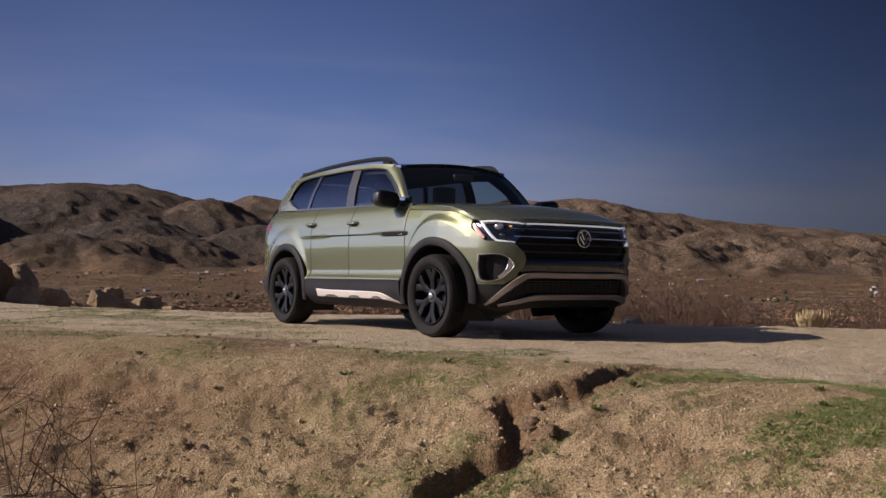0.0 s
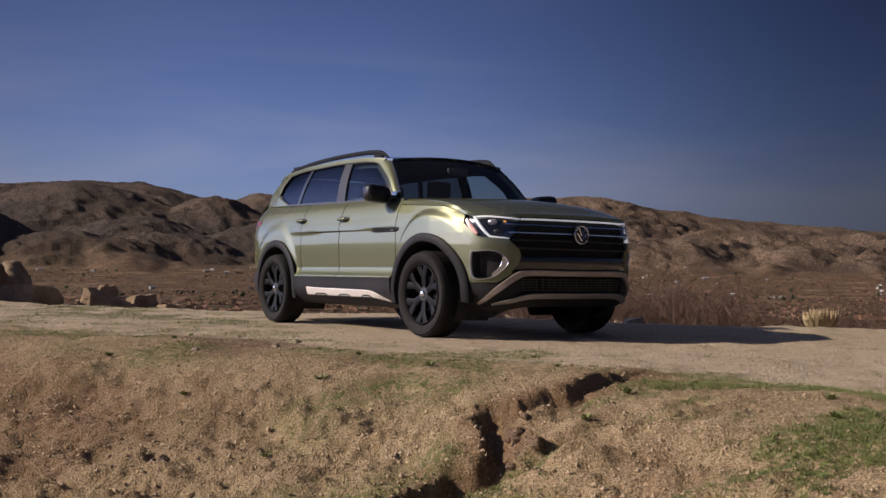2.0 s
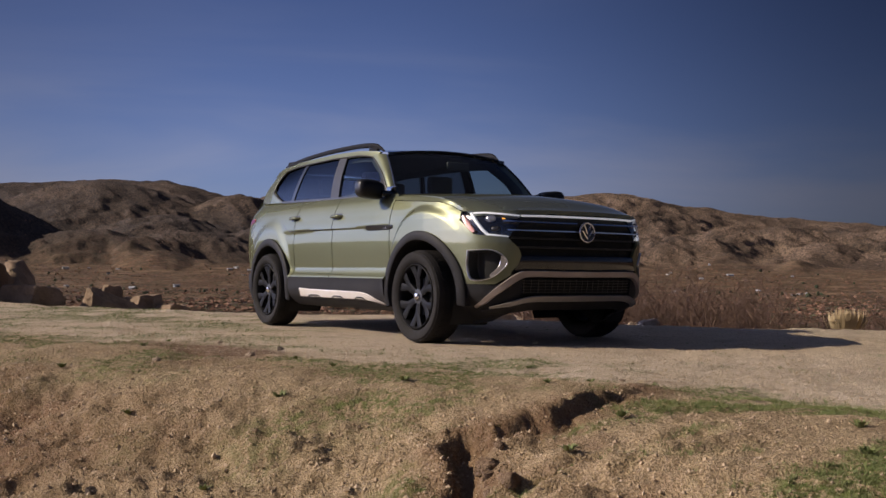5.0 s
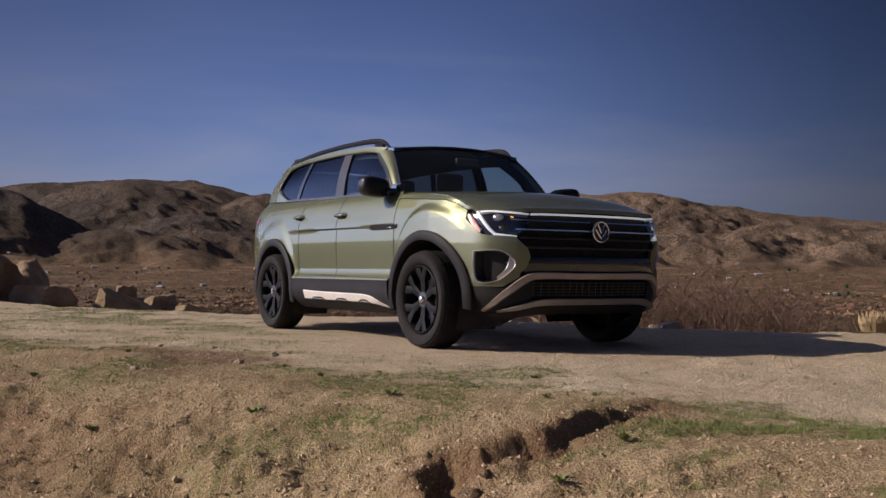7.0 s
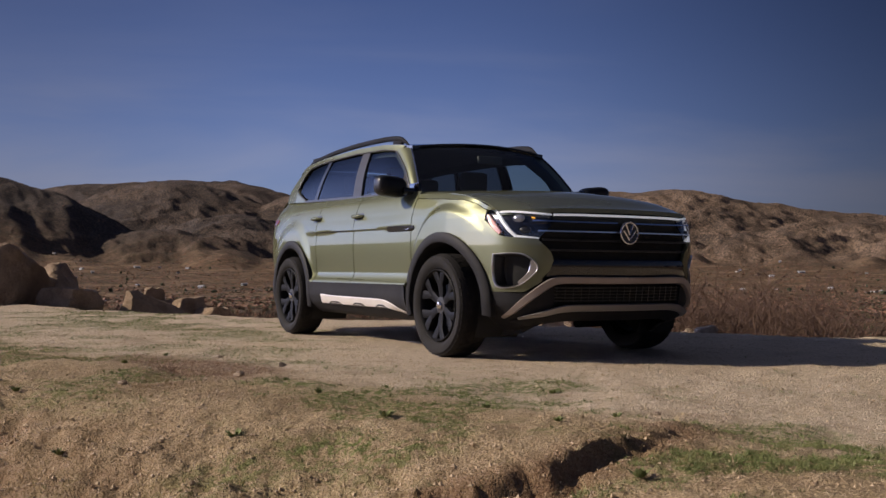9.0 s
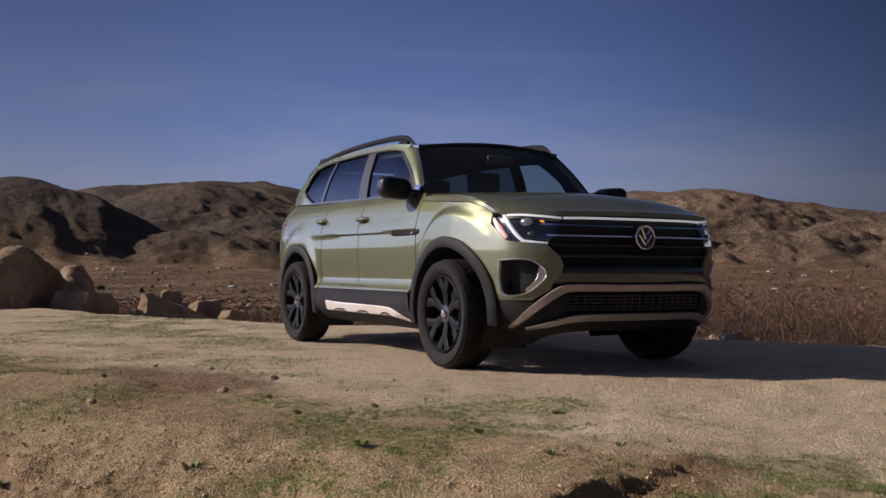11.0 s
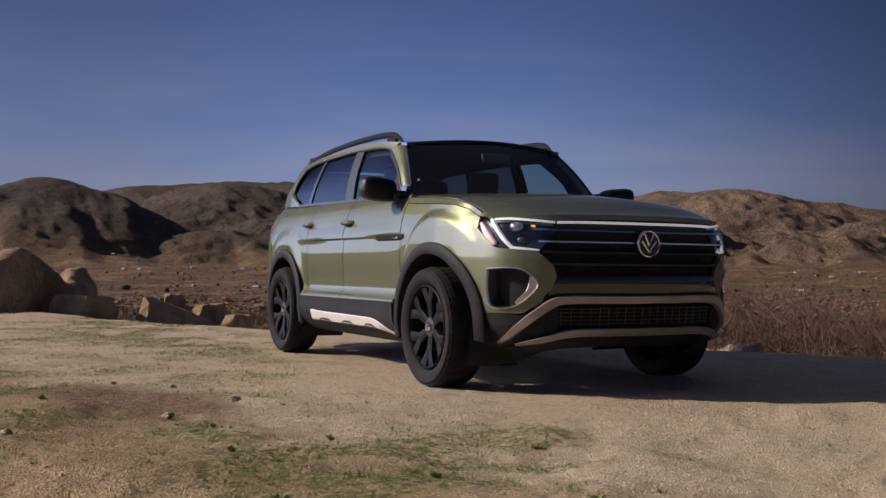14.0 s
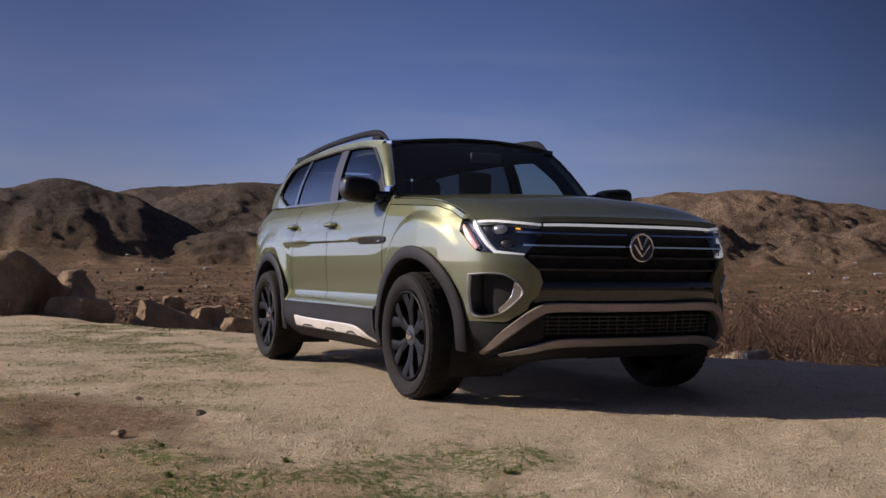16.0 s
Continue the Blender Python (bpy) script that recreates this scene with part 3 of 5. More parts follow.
    zt, zb = 1.645 + .042 * (1 - v ** 2), 1.240 + .01 * (1 - v ** 2)
    Z = zt[None] * (1 - t[:, None]) + zb[None] * t[:, None] + .025 * np.sin(np.pi * t)[:, None]
    P = np.stack([X, Y, Z], -1)
    sheet(bm, P)
    ws = part("windscreen", bm, GLASS, car, "dark windscreen")
    ws.visible_shadow = False
    bm = bmesh.new()
    sheet(bm, np.stack([P[-1] + [0.0, 0, 0.004], P[-1] + [.10, 0, -.02]], 0))
    for sg in (-1, 1):
        box(bm, (-.65, sg * .775, 1.215), (.16, .07, .05), .015)
    part("cowl", bm, SATIN_BLACK, car)
    bm = bmesh.new()
    for k in (0, 1):
        tube(bm, P[:, -1 if k else 0] + np.array([.002, 0, .002]), .008, 6)
    tube(bm, P[0] + np.array([0, 0, .004]), .016, 6)
    part("windscreen_seal", bm, GLOSS_BLACK, car)
    # cabin: floor pan, dash, seats, rear view mirror
    bm = bmesh.new()
    box(bm, (-1.9, 0, .42), (3.6, 1.62, .16), .03)
    box(bm, (.05, 0, .55), (1.3, 1.1, .5), .05)
    # three more boxes, added to keep sun from leaking into the car's shadow
    box(bm, (-1.49, 0, .43), (1.9, 1.66, .20), .03)
    box(bm, (.52, 0, .40), (.40, 1.06, .20), .03)
    box(bm, (.58, 0, .40), (.12, 1.40, .22), .03)
    part("under_body", bm, LINER, car)
    bm = bmesh.new()
    box(bm, (-.62, 0, 1.06), (.5, 1.42, .30), .06)
    part("dashboard", bm, INTERIOR, car)
    # made-up wall behind the seats, hides sky showing through gaps at the tail
    bm = bmesh.new()
    box(bm, (-3.38, 0, 1.15), (.04, 1.16, .92), .01)
    part("rear_gap_blocker", bm, INTERIOR, car)
    for x in (-1.55, -2.5):
        for y in (-.38, .38):
            bm = bmesh.new()
            box(bm, (x + .15, y, .80), (.52, .52, .16), .06)
            box(bm, (x - .12, y, 1.08), (.14, .50, .58), .05, Matrix.Rotation(radians(-12), 4, "Y"))
            box(bm, (x - .20, y, 1.46), (.10, .27, .18), .04)
            part("seat", bm, SEAT, car)
    bm = bmesh.new()
    box(bm, (-.86, 0, 1.56), (.03, .24, .07), .012)
    part("rear_view_mirror", bm, INTERIOR, car)


def build_nose():
    # dark core behind the openings
    bm = panel(s_y(-.80), S_END, .30, 1.03, 30, 8, -.07, .01)
    panel(s_y(-.80), S_END, .30, 1.03, 30, 8, -.07, .01, bm=(b2 := bmesh.new()))
    flip_y(b2)
    me = bpy.data.meshes.new("tmp")
    b2.to_mesh(me)
    bm.from_mesh(me)
    bpy.data.meshes.remove(me)
    b2.free()
    part("nose_core", bm, LINER, car)

    def full(name, line, half, o, depth, material, label="", n=5, parent=car):
        """A bar across the whole nose, made of both halves."""
        bm = ribbon(line, half, o, depth, n)
        b2 = ribbon(line, half, o, depth, n, mirror=True)
        me = bpy.data.meshes.new("tmp")
        b2.to_mesh(me)
        bm.from_mesh(me)
        bpy.data.meshes.remove(me)
        b2.free()
        bmesh.ops.remove_doubles(bm, verts=bm.verts, dist=.0005)
        return part(name, bm, material, parent, label)

    def across(y, z):
        return [(s_y(k), zz) for k, zz in zip(y, z)]

    gr = full("grille", across([-.60, -.4, -.2, 0], [.762, .762, .762, .762]), .066, -.052, .006, LINER, "black grille with hexagon mesh")
    full("grille_header", across([-.62, -.4, -.2, 0], [.935, .935, .935, .935]), .085, -.05, .01, LINER)
    full("light_bar", across([-.52, -.4, -.2, 0], [1.008, 1.010, 1.010, 1.010]), .0075, -.012, .012, DRL, "slim white light bar over the grille")
    full("hood_lip", across([-.56, -.4, -.2, 0], [1.032, 1.034, 1.035, 1.035]), .010, -.03, .012, GLOSS_BLACK)
    full("upper_grille_bar", across([-.655, -.5, -.3, -.07], [.968, .963, .960, .960]), .006, -.012, .016, CHROME, "chrome grille bar")
    full("lower_grille_bar", across([-.625, -.5, -.3, -.07], [.898, .896, .895, .895]), .006, -.012, .016, CHROME, "chrome grille bar")
    full("dark_grille_bar", across([-.60, -.4, -.2, 0], [.838, .836, .836, .836]), .006, -.02, .014, SATIN_BLACK, parent=gr)
    full("dark_grille_bar", across([-.58, -.4, -.2, 0], [.770, .768, .768, .768]), .006, -.02, .014, SATIN_BLACK, parent=gr)
    for row, z in enumerate((.735, .802, .865)):
        for k in range(7):
            y0 = -.54 + k * .165 + (row % 2) * .08
            if abs(y0) > .58:
                continue
            bm = bmesh.new()
            pts = []
            for a in range(7):
                yy, zz = y0 + .072 * math.cos(a * math.pi / 3), z + .034 * math.sin(a * math.pi / 3)
                p = wall(s_y(-abs(yy)), zz, -.035)
                pts.append((p[0], math.copysign(p[1], yy), p[2]))
            tube(bm, pts, .0035, 5, caps=False)
            part("grille_hexagon", bm, CLAD, gr)
    # painted band between grille and skid bar, its shade drawn as gloss black
    full("bumper_band", across([-.575, -.45, -.2, 0], [.645, .648, .648, .648]), .058, -.014, .012, GLOSS_BLACK, "bumper band, its shade drawn in gloss black")
    # skid bar: low at the corner, rising to the middle
    full("skid_bar", [(s_y(-.815), .306), (s_y(-.76), .358), (s_y(-.68), .440), (s_y(-.56), .541), (s_y(-.47), .565), (s_y(-.2), .564), (S_END, .564)], [.007, .019, .027, .028, .025, .024, .024], .006, .024, SKID, "bronze-grey skid bar")
    full("lower_skid_bar", [(s_y(-.74), .302), (s_y(-.6), .335), (s_y(-.45), .372), (s_y(-.2), .377), (S_END, .377)], [.008, .018, .024, .024, .024], .03, .022, LOWSKID, "dark grey lower skid bar")
    full("chin", [(s_y(-.80), .262), (s_y(-.6), .29), (s_y(-.4), .318), (S_END, .32)], [.02, .03, .034, .034], .02, .01, CLAD)
    # lower intake with its mesh
    lo = full("lower_intake", across([-.60, -.4, -.2, 0], [.46, .465, .465, .465]), .062, -.045, .006, LINER)
    for i, z in enumerate((.425, .447, .469, .491, .513)):
        full("intake_slat", across([-.54, -.4, -.2, 0], [z] * 4), .0035, -.02, .012, SATIN_BLACK, n=3, parent=lo)
    for k in range(19):
        y0 = -.50 + k * 1.0 / 18
        bm = bmesh.new()
        p = wall(s_y(-abs(y0)), np.linspace(.415, .525, 3), -.012)
        p[:, 1] = np.copysign(p[:, 1], y0)
        tube(bm, p, .004, 4)
        part("intake_upright", bm, SATIN_BLACK, lo)
    # round emblem: ring and two chevrons
    ex, ez = float(wall(S_END, .89)[0]) + .012, .892
    em = bmesh.new()
    lathe(em, [(0.001, 0), (.078, 0), (.082, .008), (.082, .02), (.001, .02)], 40)
    M = Matrix.Translation((ex - .012, 0, ez)) @ Matrix.Rotation(radians(90), 4, "Z")
    bmesh.ops.transform(em, matrix=M, verts=em.verts)
    for v in em.verts:
        v.co.x = 2 * (ex - .012) - v.co.x if v.co.x < ex - .012 else v.co.x
    eo = part("emblem", em, GLOSS_BLACK, car, "round emblem with silver ring")
    bm = bmesh.new()
    n = 40
    tube(bm, [(ex + .012, .074 * math.cos(2 * math.pi * k / n), ez + .074 * math.sin(2 * math.pi * k / n)) for k in range(n + 1)], .0065, 8, caps=False)
    part("emblem_ring", bm, CHROME, eo, "chrome ring")
    for z0, hw, hh in ((.028, .030, .042), (-.012, .05, .04)):
        bm = bmesh.new()
        for sg in (-1, 1):
            tube(bm, [(ex + .013, sg * hw, ez + z0 + hh * .7), (ex + .013, 0, ez + z0 - hh * .9)], .0065, 6)
        part("emblem_chevron", bm, CHROME, eo, "chrome chevron")
    # lamps and intakes at the corners
    for mirror in (False, True):
        top = lambda s: float(np.interp(s, [s_y(-.862), s_y(-.82), s_y(-.7), s_y(-.53)], [1.035, 1.046, 1.033, 1.018]))
        bot = lambda s: float(np.interp(s, [s_y(-.862), s_y(-.815), s_y(-.78), s_y(-.62), s_y(-.53)], [1.0, .90, .853, .842, .95]))
        hl = part("headlamp", panel(s_y(-.862), s_y(-.53), bot, top, 26, 8, -.035, .01, mirror=mirror), GLOSS_BLACK, car, "headlamp with white light signature")
        cv = part("lamp_cover", panel(s_y(-.862), s_y(-.53), bot, top, 26, 6, -.002, .002, mirror=mirror), LENS, hl, "clear lamp cover")
        cv.visible_shadow = False
        part("light_signature", ribbon([(s_y(-.535), 1.008), (s_y(-.66), 1.020), (s_y(-.76), 1.030), (s_y(-.815), 1.030)], [.006, .007, .007, .008], -.012, .008, 4, mirror=mirror), DRL, hl, "white light strip")
        part("light_signature", ribbon([(s_y(-.825), 1.032), (s_y(-.805), .975), (s_y(-.775), .91), (s_y(-.745), .866)], [.010, .011, .011, .009], -.012, .008, 4, mirror=mirror), DRL, hl, "white light strip")
        part("light_signature", ribbon([(s_y(-.75), .864), (s_y(-.70), .857), (s_y(-.62), .848)], [.008, .007, .004], -.012, .008, 4, mirror=mirror), DRL, hl, "white light strip")
        part("side_marker", ribbon([(s_y(-.853), 1.012), (s_y(-.835), .95), (s_y(-.805), .885)], [.010, .022, .012], -.014, .008, 4, mirror=mirror), AMBER_REFLECTOR, hl, "orange side marker")
        for y0, z0 in ((-.735, .985), (-.70, .905)):
            bm = bmesh.new()
            c = wall(s_y(y0), z0, -.03)
            nn = Vector((*[np.interp(s_y(y0), CS, CN[:, k]) for k in (0, 1)], 0))
            lathe(bm, [(.001, .012), (.020, .010), (.030, .0), (.034, .006), (.034, -.03)], 24)
            bmesh.ops.scale(bm, vec=(1.25, 1, .8), verts=bm.verts)
            q = Vector((0, 1, 0)).rotation_difference(nn).to_matrix().to_4x4()
            bmesh.ops.transform(bm, matrix=Matrix.Translation(c) @ q, verts=bm.verts)
            if mirror:
                flip_y(bm)
            part("projector", bm, SILVER if z0 > .95 else SATIN_BLACK, hl, "round projector lens")
        part("turn_signal", ribbon([(s_y(-.660), .988), (s_y(-.640), .985)], .0045, -.014, .008, 2, mirror=mirror), AMBER if not mirror else SATIN_BLACK, hl, "" if mirror else "lit amber turn signal")
        # air intake with a silver surround
        bm = bmesh.new()
        L0, c = intake_loop(6)
        rows = []
        for k, o in ((1.0, -.004), (1.0, .010), (.965, .013), (.93, .008), (.92, -.004), (.88, -.05), (.80, -.09), (.0, -.10)):
            q = c + (L0 - c) * k
            rows.append(wall(q[:, 0], q[:, 1], o))
        P = np.stack(rows, 1)
        sheet(bm, P[:, :5])
        if mirror:
            flip_y(bm)
        fs = part("intake_surround", bm, SILVER, car, "satin silver surround of the bumper intake")
        bm = bmesh.new()
        sheet(bm, P[:, 4:] + np.array([0, 0, 0]))
        if mirror:
            flip_y(bm)
        part("intake_throat", bm, SATIN_BLACK, fs)
        bm = ribbon([(s_y(-.655), .70), (s_y(-.648), .655), (s_y(-.665), .60), (s_y(-.73), .545)], [.012, .03, .03, .010], -.02, .016, 5, mirror=mirror)
        part("intake_blade", bm, SILVER, fs, "satin silver inner blade")
    # plate recess
    bm = bmesh.new()
    tube(bm, [(.95, .45, .665), (.95, .50, .667)], .008, 8)
    part("front_sensor", bm, GLOSS_BLACK, car)


def build_wheel(name, x, y, outward):
    w = part(name, wheel_hub(), SATIN_BLACK, car, "black alloy wheel with all-terrain tyre")
    w.matrix_local = pose(x, y, Z_HUB, 0, 0, 0 if outward < 0 else 180)
    bm = bmesh.new()
    prof = [(.262, .10), (.268, -.088), (.285, -.106), (.315, -.118), (.345, -.115), (.362, -.098), (.371, -.07), (.374, 0), (.373, .07), (.371, .10), (.362, .130), (.345, .147), (.31, .150), (.275, .135), (.262, .13)]
    lathe(bm, prof, 64)
    ty = part("tyre", bm, RUBBER, w, "black all-terrain tyre")
    bm = bmesh.new()
    for k in range(44):
        a = 2 * math.pi * k / 44
        for sg in (-1, 1):
            t = Matrix.Rotation(-a - sg * .035, 4, "Y")
            box(bm, Vector((.3600 * math.cos(a + sg * .035), sg * .090, .3600 * math.sin(a + sg * .035))), (.006, .026, .030), 0, t)
        for q, yy in ((.02, -.045), (.055, .0), (.02, .045), (.055, .09)):
            t = Matrix.Rotation(-a - q, 4, "Y") @ Matrix.Rotation(.3, 4, "X")
            box(bm, Vector((.369 * math.cos(a + q), yy, .369 * math.sin(a + q))), (.012, .036, .034), 0, t)
    part("tread", bm, RUBBER, ty)
    bm = bmesh.new()
    lathe(bm, [(.264, -.10), (.257, -.105), (.249, -.098), (.24, -.07), (.23, .09), (.225, .10)], 56)
    rm = part("rim", bm, RIM, w, "gloss black alloy rim")
    for k in range(6):
        a = math.pi / 2 + k * math.pi / 3
        bm = bmesh.new()
        d, e = Vector((math.cos(a), 0, math.sin(a))), Vector((-math.sin(a), 0, math.cos(a)))
        f = Vector((0, -1, 0))

        def bar(p0, p1, w0, w1, h0, h1):
            q = (p1 - p0).normalized()
            n = q.cross(f).normalized()
            rows = []
            for p, ww, hh in ((p0, w0, h0), (p1, w1, h1)):
                rows.append([bm.verts.new(p + n * sx * ww + f * sy * hh) for sx, sy in ((-1, -1.6), (-1, .3), (-.55, .6), (.55, .6), (1, .3), (1, -1.6))])
            for i in range(6):
                bm.faces.new((rows[0][i], rows[0][(i + 1) % 6], rows[1][(i + 1) % 6], rows[1][i]))
            bm.faces.new(rows[0])
            bm.faces.new(rows[1])
        c0, c1 = d * .045 + f * .062, d * .15 + f * .072
        bar(c0, c1, .024, .036, .016, .015)
        for sg in (-1, 1):
            bar(c1 - d * .014, d * .25 + e * sg * .06 + f * .088, .022, .034, .014, .012)
        part("spoke", bm, RIM, rm)
    bm = bmesh.new()
    lathe(bm, [(.001, -.096), (.024, -.094), (.030, -.086), (.031, -.07)], 24)
    part("centre_cap", bm, CHROME, rm, "chrome centre cap")
    bm = bmesh.new()
    lathe(bm, [(.001, -.02), (.15, -.02), (.15, .0), (.001, .0)], 40)
    part("brake_disc", bm, BRAKE, w)
    for k in range(6):
        a = math.pi / 2 + k * math.pi / 3
        bm = bmesh.new()
        tube(bm, [(.056 * math.cos(a + .5), -.075, .056 * math.sin(a + .5)), (.056 * math.cos(a + .5), -.05, .056 * math.sin(a + .5))], .009, 6)
        part("wheel_nut", bm, SATIN_BLACK, rm)
    return w


def wheel_hub():
    bm = bmesh.new()
    lathe(bm, [(.001, -.078), (.06, -.074), (.07, -.055), (.07, .06), (.001, .06)], 32)
    return bm


build_body()
build_hood()
build_greenhouse()
build_nose()
for hx in HUBS:
    build_wheel("wheel", hx, -.88, -1)
    build_wheel("wheel", hx, .885, 1)


# ---- land ----
CENTRE = (7.9, -6.6)
RIDGE_AZ = [0, 20, 30, 33, 36, 39, 41, 42.3, 43.5, 45.2, 46.3, 47.9, 49.8, 51.6, 53.1, 58, 62, 64.6, 66, 67.4, 68.3, 69, 70.5, 72, 75.5, 78.5, 80.5, 82.2, 83.7, 84.8, 86.2, 88, 92, 100, 130]
RIDGE_EL = [2.2, 2.2, 2.35, 2.6, 2.85, 3.1, 3.35, 3.68, 3.65, 4.15, 4.3, 4.5, 4.3, 4.42, 4.1, 3.7, 4.0, 4.2, 4.4, 3.95, 4.25, 4.05, 4.45, 4.8, 4.75, 4.5, 4.4, 4.05, 4.0, 3.9, 3.8, 3.5, 3.0, 2.6, 2.2]
EDGE_X = [-30, -6, -1, 1, 2.5, 3.5, 4.5, 5.5, 7, 10, 30]
EDGE_Y = [-9, -5.5, -4.35, -3.95, -3.5, -3.02, -2.88, -3.0, -3.4, -4.2, -8]
CRACK = np.array([(3.65, -1.94), (3.92, -2.40), (4.0, -2.63), (4.0, -2.75), (4.0, -2.9), (3.97, -3.03), (3.87, -3.08), (3.95, -3.20), (4.08, -3.25), (4.22, -3.30), (4.21, -3.40), (4.2, -3.52), (4.3, -3.70), (4.5, -4.1)])
CREASE = np.array([(4.62, -2.70), (4.54, -3.05), (4.44, -3.32), (4.32, -3.62)])
PITS = ((2.49, -4.43, .07, .05), (2.94, -4.24, .04, .035), (2.7, -4.45, .05, .03), (3.35, -4.11, .06, .03), (.10, -2.21, .07, .035), (.88, -2.66, .07, .04), (.70, -2.55, .06, .03), (1.95, -3.8, .07, .03), (.45, -2.95, .08, .035), (-.1, -2.75, .08, .03), (1.57, -4.5, .06, .03))

MOUNDS = ((4.16, -3.14, .10, .06), (4.36, -3.10, .11, .05), (4.30, -3.28, .08, .035), (4.05, -2.98, .06, .03))


class Fractal:
    """Value noise on a lattice, summed over octaves."""
    def __init__(self, seed):
        self.g = np.random.RandomState(seed).rand(257, 257).astype(np.float32)

    def one(self, x, y):
        i, j = np.floor(x).astype(int), np.floor(y).astype(int)
        u, v = x - i, y - j
        u, v = u * u * (3 - 2 * u), v * v * (3 - 2 * v)
        i, j, i1, j1 = i % 256, j % 256, (i + 1) % 256, (j + 1) % 256
        g = self.g
        return (g[i, j] * (1 - u) + g[i1, j] * u) * (1 - v) + (g[i, j1] * (1 - u) + g[i1, j1] * u) * v

    def sum(self, x, y, octaves=5, gain=0.5):
        a, s, t = 1.0, 0.0, 0.0
        for k in range(octaves):
            s = s + a * (self.one(x + 17.3 * k, y - 9.1 * k) - .5)
            t += a
            x, y, a = x * 2.03, y * 2.03, a * gain
        return s / t * 2

    def ridged(self, x, y, octaves=6, gain=0.52):
        a, s, t, w = 1.0, 0.0, 0.0, 1.0
        for k in range(octaves):
            n = 1 - np.abs(2 * self.one(x + 5.7 * k, y + 3.1 * k) - 1)
            s = s + a * n * n * w
            w = np.clip(n * 1.4, 0, 1)
            t += a
            x, y, a = x * 2.05, y * 2.05, a * gain
        return s / t


F1, F2, F3 = Fractal(3), Fractal(8), Fractal(21)


def sstep(a, b, x):
    t = np.clip((x - a) / (b - a), 0, 1)
    return t * t * (3 - 2 * t)


def line_distance(x, y, pts):
    best = np.full(np.shape(x), 1e9)
    along = np.zeros(np.shape(x))
    side = np.zeros(np.shape(x))
    total = 0
    for (ax, ay), (bx, by) in zip(pts, pts[1:]):
        dx, dy = bx - ax, by - ay
        L = math.hypot(dx, dy)
        t = np.clip(((x - ax) * dx + (y - ay) * dy) / (L * L), 0, 1)
        d = np.hypot(x - ax - t * dx, y - ay - t * dy)
        along = np.where(d < best, total + t * L, along)
        side = np.where(d < best, dx * (y - ay) - dy * (x - ax), side)
        best = np.minimum(best, d)
        total += L
    return best, along, side


